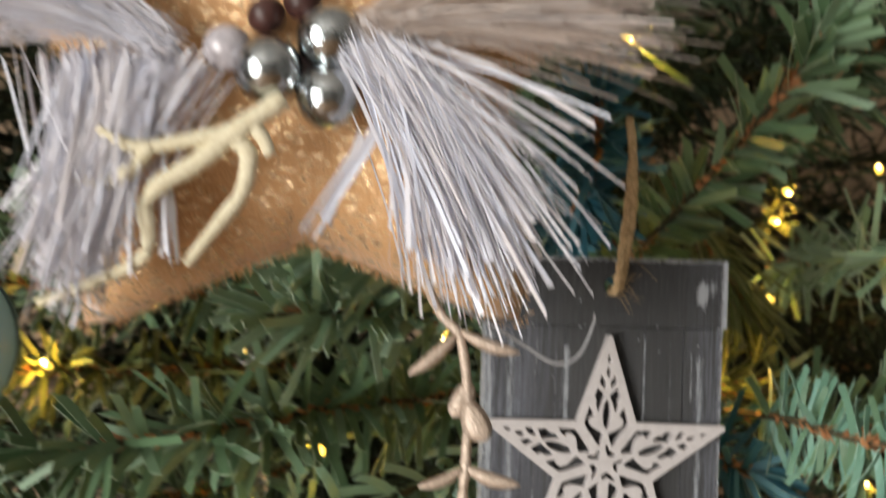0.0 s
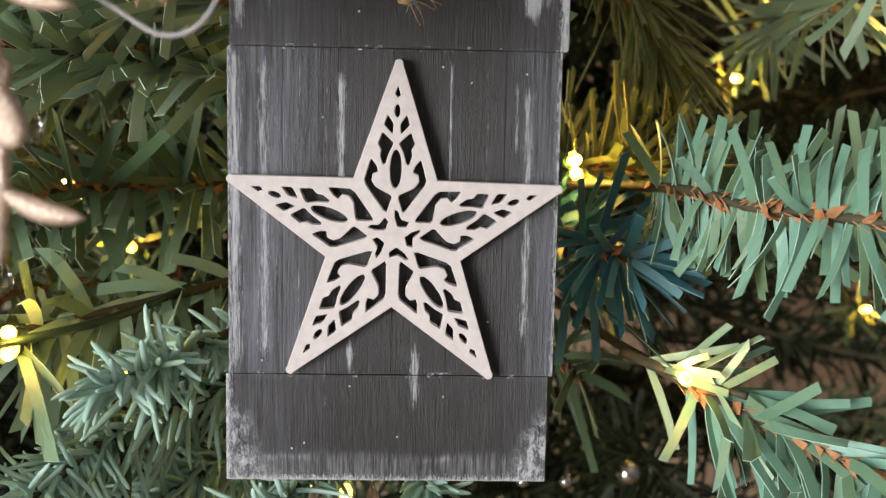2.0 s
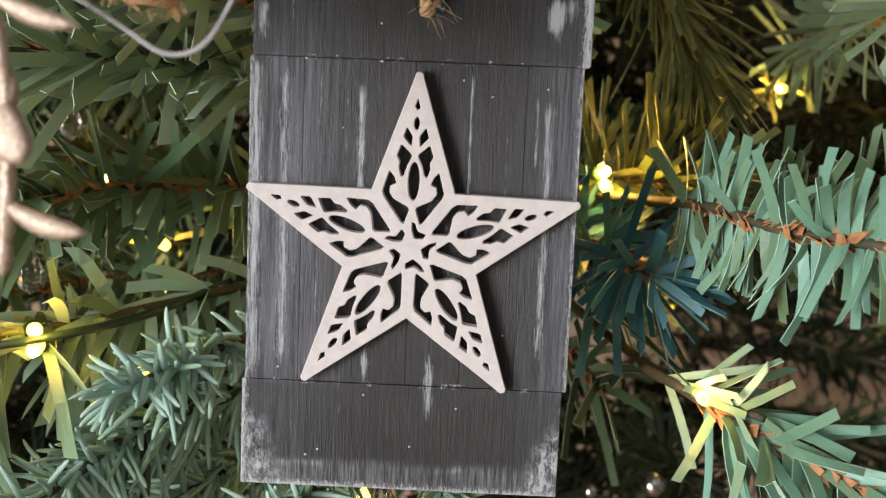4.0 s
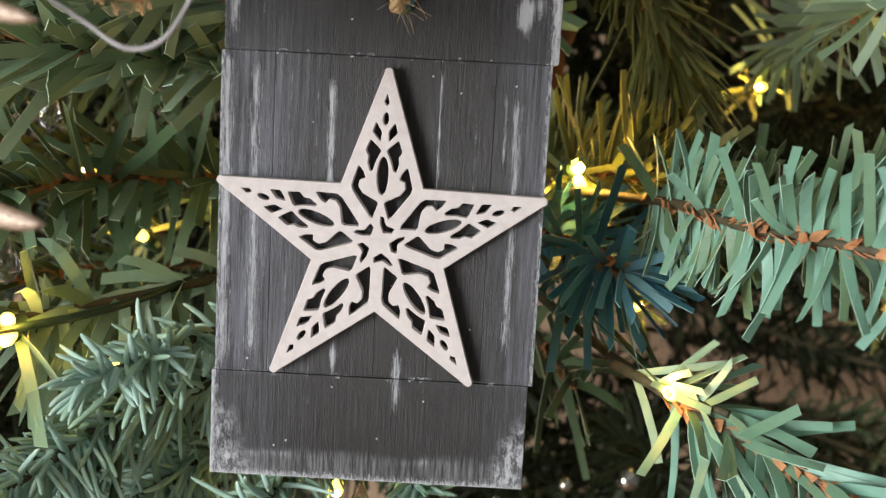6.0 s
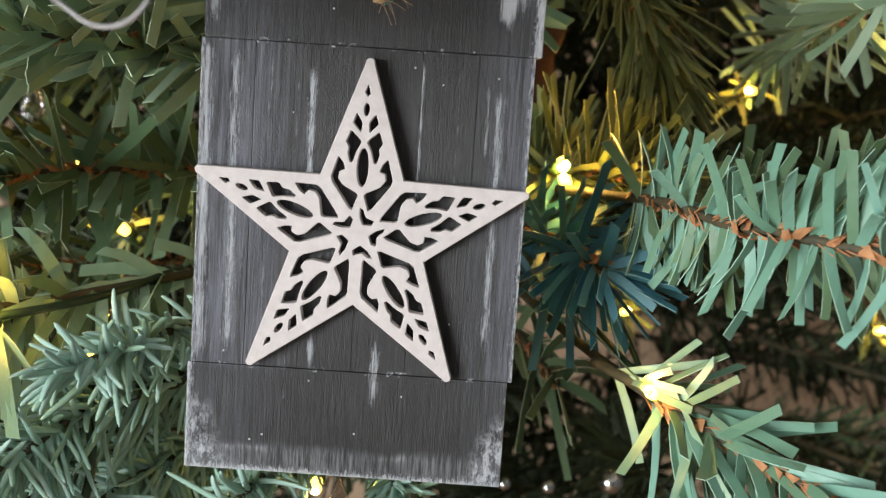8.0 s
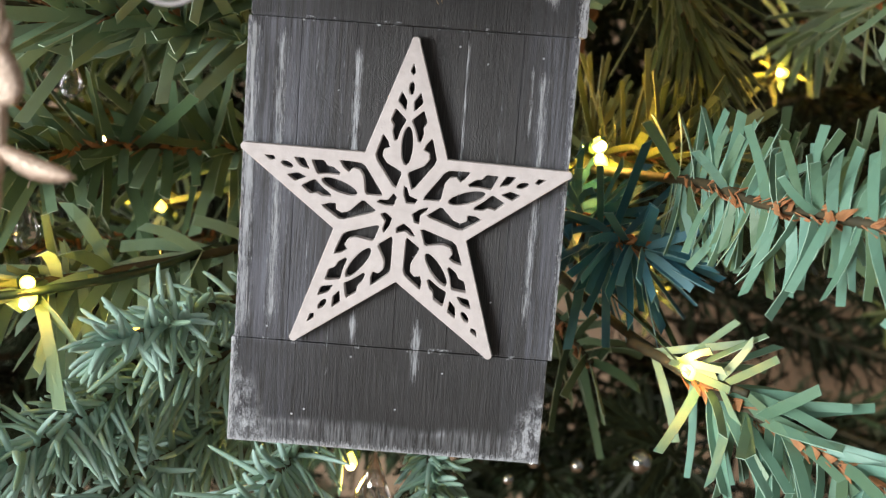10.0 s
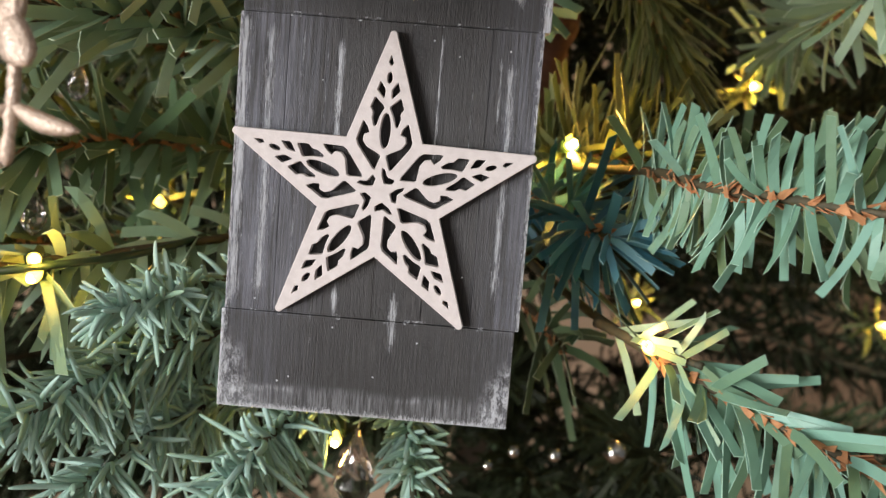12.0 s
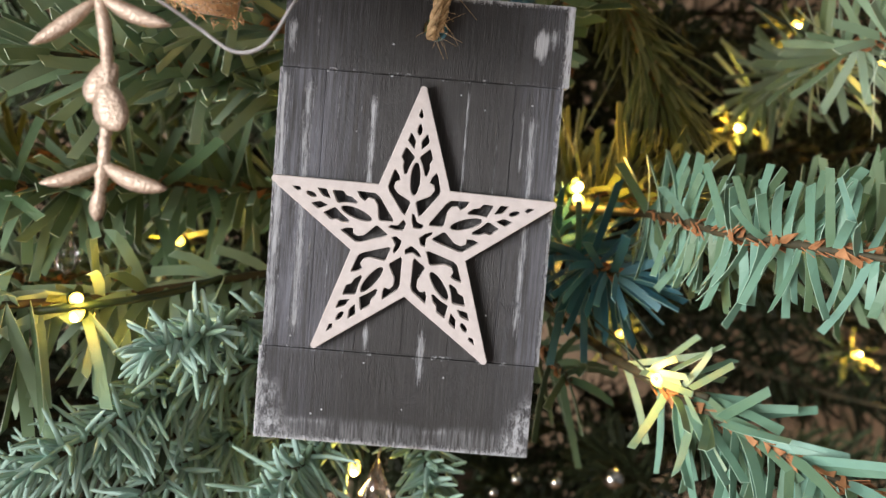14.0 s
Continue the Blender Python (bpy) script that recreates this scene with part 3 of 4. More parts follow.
def branch(points, kind, seed, count, length=0.026, width=0.0023, lean=65, spread=14, droop=0.10, pieces=0, bark=True, flat=0.0, stem_r=0.0011, bendy=0.06,
           start=0.0, gravity=0.0, face=0.0, steps=4):
    """A wired stem with needles all round it, leaning towards its tip."""
    rng = np.random.default_rng(seed)
    pr = random.Random(seed)
    line = glide(points, 60)
    bm = bmesh.new()
    tube(bm, points, [stem_r * 1.3, stem_r * 0.8], 7, 24, 0.15, pr)
    stem = under_tree(part("branch", bm, STEM, tree, "", True))
    f = np.sort(rng.uniform(start, 1, count))
    x = f * (len(line) - 1)
    i0 = np.minimum(x.astype(int), len(line) - 2)
    base = line[i0] + (line[i0 + 1] - line[i0]) * (x - i0)[:, None]
    axis = unit(line[np.minimum(i0 + 2, len(line) - 1)] - line[np.maximum(i0 - 1, 0)])
    ref = np.tile(np.array([0.0, 0.0, 1.0]), (count, 1))
    a = unit(np.cross(axis, ref))
    b = np.cross(a, axis)
    ang = rng.uniform(0, 2 * math.pi, count)
    rad = a * np.cos(ang)[:, None] * (1 - flat) + b * np.sin(ang)[:, None]
    rad = unit(rad)
    th = np.radians(np.clip(rng.normal(lean, spread, count) - 30 * np.clip((f - 0.85) / 0.15, 0, 1), 8, 105))
    way = axis * np.cos(th)[:, None] + rad * np.sin(th)[:, None]
    way[:, 2] -= gravity
    way = unit(way)
    side = unit(np.cross(way, rng.normal(0, 1, (count, 3))) * 0.5 + np.cross(axis, rad))
    if face:
        front = np.cross(way, np.array([0.0, -1.0, 0.15]))
        side = unit(side * (1 - face) + unit(front) * face + rng.normal(0, 0.25, (count, 3)))
    L = length * rng.uniform(0.72, 1.12, count) * (1 - 0.25 * np.clip((f - 0.8) / 0.2, 0, 1))
    bend = rng.normal(0, bendy, (count, 3)) + np.array([0, 0, -droop])
    W = width * rng.uniform(0.85, 1.15, count)
    if kind == "spruce":
        ob = mesh_object("needles", quills("needles", base, way, L, W, bend), NEEDLE[kind], stem)
        tagged(ob, kind="stuff")
        ob.matrix_parent_inverse = Matrix.Identity(4)
    else:
        keep = np.ones(count, bool)
        if pieces:
            if not UNIT:
                for q in range(10):
                    r2 = np.random.default_rng(100 + q)
                    m = strips("needle", np.zeros((1, 3)), np.array([[0, 0, 1.0]]), np.array([[1.0, 0, 0]]), np.array([0.026]), np.array([0.0025]),
                               r2.normal(0, 0.10, (1, 3)) + np.array([[0, 0.07, 0]]), r2, steps=5, twist=0.7)
                    m.materials.append(TEAL_PIECE)
                    m.materials.append(EDGE["teal"])
                    UNIT.append(m)
            pick = rng.choice(count, min(pieces, count), replace=False)
            keep[pick] = False
            for q in pick:
                w = Vector(way[q])
                s = (Vector(side[q]) - w * w.dot(Vector(side[q]))).normalized()
                m = Matrix((s, w.cross(s), w)).transposed().to_4x4()
                nd = new("needle", UNIT[pr.randrange(len(UNIT))])
                nd.parent = stem
                nd.matrix_basis = Matrix.Translation(base[q]) @ m @ Matrix.Diagonal((W[q] / 0.0025, W[q] / 0.0025, L[q] / 0.026, 1))
        k = keep
        if k.any():
            mesh = strips("needles", base[k], way[k], side[k], L[k], W[k], bend[k], rng, steps=steps)
            tagged(mesh_object("needles", mesh, [NEEDLE[kind], EDGE[kind]], stem), kind="stuff")
    if bark:
        nb = int(count * 0.7)
        f = rng.uniform(start, 0.98, nb)
        x = f * (len(line) - 1)
        i0 = np.minimum(x.astype(int), len(line) - 2)
        base = line[i0]
        axis = unit(line[i0 + 1] - line[i0])
        r = unit(rng.normal(0, 1, (nb, 3)))
        r = unit(r - axis * np.sum(r * axis, 1, keepdims=True))
        way = unit(axis * 0.95 + r * 0.38)
        mesh = strips("bark", base + r * stem_r * 0.6, way, np.cross(axis, r), np.full(nb, 0.0040) * rng.uniform(0.7, 1.2, nb), np.full(nb, 0.0030) * rng.uniform(0.6, 1.2, nb), rng.normal(0, 0.1, (nb, 3)), rng, steps=2)
        tagged(mesh_object("bark", mesh, [BARK, BARK], stem, "orange brown paper bark"), kind="stuff")
    return stem


# two teal boughs that reach out towards the viewer
branch([(0.036, 0.110, 1.206), (0.050, 0.070, 1.207), (0.066, 0.032, 1.2085), (0.0752, 0.010, 1.2065), (0.083, -0.006, 1.2068), (0.095, -0.020, 1.2060), (0.120, -0.042, 1.2055)], "teal", 11, 136,
       0.0165, 0.0023, 84, 12, 0.05, pieces=128, flat=0.80, start=0.27, bendy=0.10, face=0.55, gravity=0.12)
branch([(0.034, 0.095, 1.180), (0.050, 0.052, 1.172), (0.066, 0.023, 1.1655), (0.089, 0.003, 1.157), (0.108, -0.014, 1.152), (0.132, -0.040, 1.146)], "teal", 12, 140,
       0.0240, 0.0025, 54, 15, 0.10, pieces=130, bendy=0.11, flat=0.5, start=0.40, gravity=0.66, face=0.7)
# boughs beside and behind the tag
branch([(0.00, 0.16, 1.203), (-0.040, 0.105, 1.203), (-0.072, 0.075, 1.204), (-0.103, 0.042, 1.202), (-0.15, 0.005, 1.20)], "green", 21, 250, 0.026, 0.0030, 58, 20, 0.05, face=0.7)
branch([(0.01, 0.16, 1.235), (-0.035, 0.100, 1.233), (-0.053, 0.075, 1.236), (-0.072, 0.047, 1.237), (-0.094, 0.022, 1.237)], "sage", 22, 150, 0.028, 0.0031, 34, 14, 0.0, face=0.7, flat=0.3, gravity=-0.12)
branch([(0.0, 0.11, 1.250), (-0.03, 0.075, 1.251), (-0.060, 0.048, 1.254), (-0.090, 0.025, 1.257)], "sage", 24, 150, 0.028, 0.0031, 32, 14, 0.0, face=0.7, flat=0.3)
branch([(0.0, 0.15, 1.182), (-0.047, 0.060, 1.180), (-0.075, 0.028, 1.1765), (-0.105, -0.004, 1.175), (-0.13, -0.03, 1.173)], "sage", 23, 170, 0.025, 0.0031, 66, 16, 0.3, gravity=0.6, face=0.8, bark=False)
branch([(-0.010, 0.07, 1.176), (-0.036, 0.034, 1.174), (-0.047, 0.012, 1.172), (-0.056, -0.008, 1.1705)], "spruce", 31, 150, 0.0122, 0.0018, 58, 16, 0.16, bark=False, bendy=0.22, start=0.1)
branch([(-0.02, 0.08, 1.162), (-0.056, 0.032, 1.155), (-0.070, 0.010, 1.147), (-0.083, -0.012, 1.140)], "spruce", 32, 210, 0.0140, 0.0017, 56, 16, 0.18, bark=False, bendy=0.25, start=0.1)
branch([(-0.010, 0.08, 1.148), (-0.017, 0.050, 1.142), (-0.026, 0.018, 1.135), (-0.036, -0.006, 1.124)], "spruce", 33, 200, 0.0140, 0.0018, 56, 14, 0.15, bark=False, bendy=0.25, start=0.1)
branch([(0.004, 0.10, 1.150), (0.006, 0.060, 1.140), (0.010, 0.040, 1.130), (0.013, 0.020, 1.116)], "spruce", 34, 170, 0.0130, 0.0017, 55, 14, 0.1, bark=False, start=0.1)
branch([(-0.05, 0.07, 1.135), (-0.085, 0.035, 1.130), (-0.105, 0.0, 1.125)], "spruce", 35, 230, 0.0145, 0.0017, 56, 14, 0.2, bark=False, bendy=0.25)
branch([(-0.020, 0.085, 1.140), (-0.042, 0.052, 1.137), (-0.056, 0.030, 1.132), (-0.066, 0.002, 1.126)], "spruce", 36, 190, 0.0145, 0.0018, 56, 14, 0.25, bark=False, bendy=0.25, start=0.1)
branch([(0.0, 0.10, 1.160), (-0.030, 0.055, 1.160), (-0.048, 0.035, 1.156), (-0.070, 0.020, 1.152)], "spruce", 37, 150, 0.0145, 0.0017, 58, 14, 0.35, bark=False, bendy=0.25, start=0.1)
branch([(0.055, 0.16, 1.300), (0.061, 0.130, 1.281), (0.070, 0.110, 1.259), (0.077, 0.097, 1.240)], "olive", 41, 230, 0.031, 0.0013, 24, 10, 0.1)
branch([(0.030, 0.150, 1.196), (0.040, 0.128, 1.202), (0.055, 0.100, 1.209), (0.075, 0.075, 1.214)], "olive", 42, 180, 0.028, 0.0022, 58, 14, -0.12, gravity=-0.3)
branch([(0.015, 0.14, 1.198), (0.032, 0.100, 1.196), (0.045, 0.062, 1.194), (0.056, 0.038, 1.191)], "blue", 43, 170, 0.024, 0.0023, 62, 18, 0.1, face=0.6)
branch([(0.030, 0.13, 1.165), (0.042, 0.10, 1.160), (0.05, 0.07, 1.155)], "deep", 44, 34, 0.024, 0.0026, 60, 16, 0.3)
branch([(0.135, 0.22, 1.256), (0.130, 0.150, 1.259), (0.127, 0.090, 1.261), (0.128, 0.045, 1.263)], "sage", 45, 130, 0.026, 0.0027, 66, 15, 0.0, face=0.6)
branch([(0.075, 0.125, 1.198), (0.103, 0.075, 1.200), (0.128, 0.045, 1.203), (0.155, 0.015, 1.206)], "green", 47, 150, 0.026, 0.0026, 52, 15, -0.05, face=0.6, flat=0.5, gravity=-0.3)
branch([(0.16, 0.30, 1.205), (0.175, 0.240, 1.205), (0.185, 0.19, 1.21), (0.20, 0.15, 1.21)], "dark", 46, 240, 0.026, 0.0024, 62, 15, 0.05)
branch([(0.020, 0.12, 1.245), (0.032, 0.085, 1.260), (0.049, 0.050, 1.289), (0.061, 0.025, 1.312), (0.067, 0.015, 1.326)], "green", 51, 170, 0.022, 0.0032, 48, 14, 0.05, face=0.7)
branch([(0.01, 0.13, 1.24), (0.009, 0.100, 1.263), (0.009, 0.062, 1.287), (0.004, 0.035, 1.305)], "blue", 52, 240, 0.025, 0.0024, 58, 16, 0.05)
branch([(0.09, 0.13, 1.30), (0.105, 0.08, 1.325), (0.115, 0.04, 1.345)], "deep", 53, 240, 0.026, 0.0025, 58, 16, 0.05)
branch([(-0.02, 0.13, 1.25), (-0.06, 0.075, 1.262), (-0.10, 0.03, 1.268), (-0.14, 0.0, 1.27)], "sage", 54, 210, 0.027, 0.0031, 40, 16, 0.05, face=0.6, flat=0.3)
branch([(-0.03, 0.13, 1.29), (-0.07, 0.07, 1.305), (-0.13, 0.02, 1.31)], "deep", 55, 320, 0.027, 0.0025, 55, 18, 0.1)
branch([(0.0, 0.12, 1.30), (0.01, 0.06, 1.33), (0.02, 0.02, 1.35)], "deep", 56, 300, 0.027, 0.0025, 55, 18, 0.1)

branch([(-0.09, 0.20, 1.205), (-0.145, 0.135, 1.208), (-0.19, 0.085, 1.213)], "olive", 61, 200, 0.026, 0.0023, 58, 18, 0.05, face=0.5)
branch([(-0.08, 0.18, 1.165), (-0.13, 0.10, 1.168), (-0.19, 0.03, 1.17)], "deep", 62, 260, 0.027, 0.0024, 58, 18, 0.05, face=0.5)
branch([(-0.08, 0.20, 1.235), (-0.15, 0.11, 1.240), (-0.21, 0.04, 1.245)], "green", 63, 210, 0.027, 0.0030, 58, 18, 0.05, face=0.5)
branch([(0.054, 0.034, 1.170), (0.064, 0.023, 1.1675), (0.076, 0.010, 1.166)], "sage", 70, 14, 0.020, 0.0019, 40, 18, 0.05, bark=False, start=0.2, face=0.7)
# small sprigs added behind bulbs near and deep, to catch their glow
for k, (x, y, z) in enumerate(((0.0475, 0.077, 1.211), (-0.0810, 0.019, 1.1755), (0.017, 0.060, 1.327), (-0.172, 0.10, 1.214), (-0.078, 0.105, 1.185),
                               (0.128, 0.204, 1.240), (0.178, 0.304, 1.298), (0.171, 0.304, 1.281), (0.228, 0.304, 1.133), (0.105, 0.304, 1.134))):
    branch([(x + 0.004, y + 0.030, z - 0.004), (x + 0.001, y + 0.014, z - 0.001), (x, y + 0.002, z)], "olive", 71 + k, 20, 0.017, 0.0019, 55, 32, 0.03, bark=False, start=0.1, bendy=0.15)
bm = bmesh.new()
tube(bm, [(0.040, 0.60, 1.17), (0.042, 0.40, 1.20), (0.046, 0.20, 1.25), (0.047, 0.17, 1.262)], [0.012, 0.010, 0.008, 0.005], 10, 30, 0.25, random.Random(4))
under_tree(part("limb", bm, LIMB, tree, "reddish brown inner limb", True))

# places of the lit bulbs; inner boughs in the camera's line of sight to the deeper ones are left out
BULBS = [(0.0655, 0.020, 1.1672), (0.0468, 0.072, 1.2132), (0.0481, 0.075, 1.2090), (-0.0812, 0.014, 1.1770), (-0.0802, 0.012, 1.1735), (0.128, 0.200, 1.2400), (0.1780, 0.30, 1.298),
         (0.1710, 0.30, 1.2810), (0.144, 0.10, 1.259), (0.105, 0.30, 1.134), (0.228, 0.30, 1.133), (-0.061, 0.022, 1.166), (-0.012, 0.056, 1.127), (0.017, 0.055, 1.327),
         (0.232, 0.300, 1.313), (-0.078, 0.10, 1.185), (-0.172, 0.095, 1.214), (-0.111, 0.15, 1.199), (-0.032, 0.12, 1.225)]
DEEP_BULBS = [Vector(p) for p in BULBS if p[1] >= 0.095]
MEAN_EYE = Vector((0.005, -0.23, 1.225))
# gaps right through the tree along the camera's lines of sight, where the wall shows
VIEW_GAPS = [(0.028, Vector((0.12, 0.12, 1.306)), Vector((0.36, 0.6, 1.414))), (0.016, Vector((0.143, 0.12, 1.148)), Vector((0.319, 0.6, 1.036)))]


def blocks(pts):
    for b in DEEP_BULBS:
        d = MEAN_EYE - b
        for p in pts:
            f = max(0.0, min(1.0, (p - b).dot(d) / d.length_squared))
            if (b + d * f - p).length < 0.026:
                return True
    for wide, a, b in VIEW_GAPS:
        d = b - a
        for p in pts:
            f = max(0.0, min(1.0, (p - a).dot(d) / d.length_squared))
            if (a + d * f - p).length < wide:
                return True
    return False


# inner boughs of the tree, spreading from the pole; most needles near-black, with the depth's shade in their colour
fill = random.Random(77)
for k in range(330):
    zx = min(1.85, max(0.75, fill.gauss(1.24, 0.22)))
    tx = fill.uniform(-0.5, 0.55)
    ty = fill.uniform(0.14, 0.40)
    if -0.03 < tx - 0.1 < 0.10 and 1.12 < zx < 1.24:
        ty += 0.12
    tip = Vector((tx, ty, zx))
    root = Vector((0.04 + (tx - 0.04) * 0.25, 0.50, zx - fill.uniform(-0.02, 0.07)))
    mid = tip.lerp(root, 0.5) + Vector((fill.uniform(-0.02, 0.02), 0, fill.uniform(-0.02, 0.02)))
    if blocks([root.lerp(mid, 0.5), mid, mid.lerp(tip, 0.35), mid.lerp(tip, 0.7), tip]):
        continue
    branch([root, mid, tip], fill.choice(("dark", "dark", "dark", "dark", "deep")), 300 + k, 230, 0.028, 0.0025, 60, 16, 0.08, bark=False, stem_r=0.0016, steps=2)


# ---- the copper star ornament ----
def copper_star():
    mid = Vector((-0.0820, -0.050, 1.3040))
    top = tagged(empty("star_ornament", mid), "puffy copper velvet star with white tinsel tufts and silver balls", "ornament")
    back = Matrix.Translation(-mid)

    def piece(name, ob, label=""):
        ob.parent = top
        ob.matrix_parent_inverse = back
        if label:
            ob["label"] = label
        return ob

    R, r, thick = 0.0830, 0.0465, 0.013
    rings, seg = 9, 90
    bm = bmesh.new()

    def radius(a):
        q = (a - radians(92)) % radians(72)
        q = min(q, radians(72) - q) / radians(36)
        edge = (R * r * math.sin(radians(36))) / (r * math.sin(radians(36) * (1 - q)) + R * math.sin(radians(36) * q))
        return min(edge, R * 0.955)

    rows = []
    for side in (-1, 1):
        row = [[bm.verts.new(mid + Vector((0, side * thick, 0)))]]
        for i in range(1, rings + 1):
            f = i / rings
            h = thick * (1 - f ** 2.6) ** 0.55 if f < 1 else 0.0
            ring = []
            for j in range(seg):
                a = 2 * math.pi * j / seg
                d = radius(a) * (f * 0.97 + 0.03 * f * f)
                ring.append(bm.verts.new(mid + Vector((math.cos(a) * d, side * (h + 0.0008), math.sin(a) * d))))
            row.append(ring)
        for j in range(seg):
            k = (j + 1) % seg
            tri = (row[0][0], row[1][j], row[1][k])
            bm.faces.new(tri if side < 0 else tri[::-1])
            for i in range(1, rings):
                q = (row[i][j], row[i + 1][j], row[i + 1][k], row[i][k])
                bm.faces.new(q if side < 0 else q[::-1])
        rows.append(row)
    for j in range(seg):
        k = (j + 1) % seg
        bm.faces.new((rows[0][rings][j], rows[1][rings][j], rows[1][rings][k], rows[0][rings][k]))
    bmesh.ops.recalc_face_normals(bm, faces=bm.faces)
    piece("body", part("body", bm, COPPER, smooth=True), "copper velvet star cushion")

    # short pile that stands off the edge
    rng = np.random.default_rng(8)
    n = 2600
    a = rng.uniform(0, 2 * math.pi, n)
    rad = np.array([radius(v) for v in a])
    base = np.stack([mid.x + np.cos(a) * rad, np.full(n, mid.y) + rng.uniform(-0.003, 0.003, n), mid.z + np.sin(a) * rad], 1)
    way = np.stack([np.cos(a), rng.normal(0, 0.6, n) - 0.3, np.sin(a)], 1) + rng.normal(0, 0.4, (n, 3))
    mesh = strips("fuzz", base, way, rng.normal(0, 1, (n, 3)), np.full(n, 0.0016), np.full(n, 0.00016), rng.normal(0, 0.2, (n, 3)), rng, 0.0001, 2)
    tagged(piece("fuzz", mesh_object("fuzz", mesh, [COPPER, COPPER])), kind="stuff")

    # silver balls and a pearl in the middle
    for p, s, m, lab in (((-0.0880, -0.0725, 1.2905), 0.0068, SILVER, "mirror silver ball"), ((-0.0762, -0.0715, 1.2975), 0.0068, SILVER, ""),
                         ((-0.0762, -0.0735, 1.2855), 0.0064, SILVER, ""), ((-0.0965, -0.0690, 1.2950), 0.0048, PEARL, "pearly white ball")):
        bm = bmesh.new()
        ball(bm, p, s, u=28, v=18)
        piece("ball", part("ball", bm, m, smooth=True), lab)
    for p in ((-0.0890, -0.0690, 1.3020), (-0.0820, -0.0700, 1.3050), (-0.0820, -0.0690, 1.2915)):
        bm = bmesh.new()
        ball(bm, p, 0.0038)
        piece("berry", part("berry", bm, BURGUNDY, smooth=True), "dark burgundy berry")

    # forked cream twig
    def at(x, z, y=-0.0770):
        return (x, y, z)
    bm = bmesh.new()
    tube(bm, [at(-0.0845, 1.2845), at(-0.0930, 1.2780), at(-0.1005, 1.2715), at(-0.1095, 1.2645), at(-0.1095, 1.2540, -0.077), at(-0.1190, 1.2480, -0.0775), at(-0.1290, 1.2440, -0.078)],
         [0.0019, 0.0022, 0.0020, 0.0017, 0.0014, 0.0012, 0.0008], 9, 40, 0.08, random.Random(1))
    tube(bm, [at(-0.0935, 1.2780), at(-0.1030, 1.2755), at(-0.1120, 1.2740), at(-0.1190, 1.2770)], [0.0017, 0.0015, 0.0013, 0.0009], 9, 24, 0.08, random.Random(2))
    tube(bm, [at(-0.1090, 1.2745), at(-0.1130, 1.2695), at(-0.1175, 1.2670), at(-0.1235, 1.2672)], [0.0015, 0.0013, 0.0009], 8, 20, 0.08, random.Random(3))
    tube(bm, [at(-0.0945, 1.2765), at(-0.0910, 1.2735), at(-0.0920, 1.2660), at(-0.0965, 1.2595), at(-0.1020, 1.2520)], [0.0019, 0.0018, 0.0015, 0.0010], 8, 26, 0.08, random.Random(4))
    tube(bm, [at(-0.0910, 1.2795), at(-0.0885, 1.2770), at(-0.0868, 1.2735)], [0.0016, 0.0015, 0.0012], 8, 10)
    piece("twig", part("twig", bm, CORAL, smooth=True), "forked cream flocked twig")

    # tinsel tufts of narrow white film
    def tuft(name, root, tips, n, width, seed, sag, spread=0.006, film=None, wide=0.0015):
        g = np.random.default_rng(seed)
        t = np.array(tips, float)
        pick = g.dirichlet(np.ones(len(t)) * 0.6, n) @ t + g.normal(0, spread, (n, 3))
        b = np.array(root)[None] + g.normal(0, 1, (n, 3)) * np.array([wide, 0.0015, 0.0015])
        d = pick - b
        ln = np.linalg.norm(d, axis=1) * g.uniform(0.6, 1.0, n)
        d = unit(d) + np.array([0, 0, sag])
        stretch = np.linalg.norm(d, axis=1)
        mesh = strips(name, b, d, g.normal(0, 1, (n, 3)), ln * stretch, np.full(n, width) * g.uniform(0.4, 1.9, n), np.array([[0, 0, -sag]]) / stretch[:, None] + g.normal(0, 0.05, (n, 3)), g, 0.00008, 5, 1.2)
        ob = piece(name, mesh_object(name, mesh, [film or FILM, film or FILM]), "tuft of iridescent white tinsel film")
        return tagged(ob, kind="stuff")

    tuft("tinsel_tuft", (-0.0665, -0.074, 1.2930), [(-0.066, -0.086, 1.2520), (-0.057, -0.088, 1.2430), (-0.046, -0.089, 1.2400), (-0.038, -0.089, 1.2450), (-0.030, -0.088, 1.2530), (-0.027, -0.087, 1.2620)],
         300, 0.00062, 1, 0.30, 0.0030, wide=0.0035)
    tuft("tinsel_tuft", (-0.0670, -0.075, 1.2960), [(-0.060, -0.086, 1.2480), (-0.047, -0.089, 1.2440), (-0.034, -0.089, 1.2500), (-0.028, -0.088, 1.2600)], 420, 0.00026, 11, 0.34, 0.0040, wide=0.0035)
    tuft("tinsel_tuft", (-0.0680, -0.074, 1.3000), [(-0.008, -0.078, 1.3000), (-0.015, -0.080, 1.3150), (-0.03, -0.085, 1.335), (-0.008, -0.078, 1.2950)], 640, 0.00034, 2, 0.12, 0.005, BEIGE_FILM)
    tuft("tinsel_tuft", (-0.0660, -0.075, 1.2970), [(-0.0130, -0.090, 1.2585), (-0.020, -0.088, 1.2690), (-0.017, -0.086, 1.2790)], 10, 0.0011, 3, 0.16, 0.002)
    tuft("tinsel_tuft", (-0.0680, -0.076, 1.2790), [(-0.0830, -0.086, 1.2520), (-0.078, -0.086, 1.2550)], 7, 0.0012, 4, 0.05, 0.002)
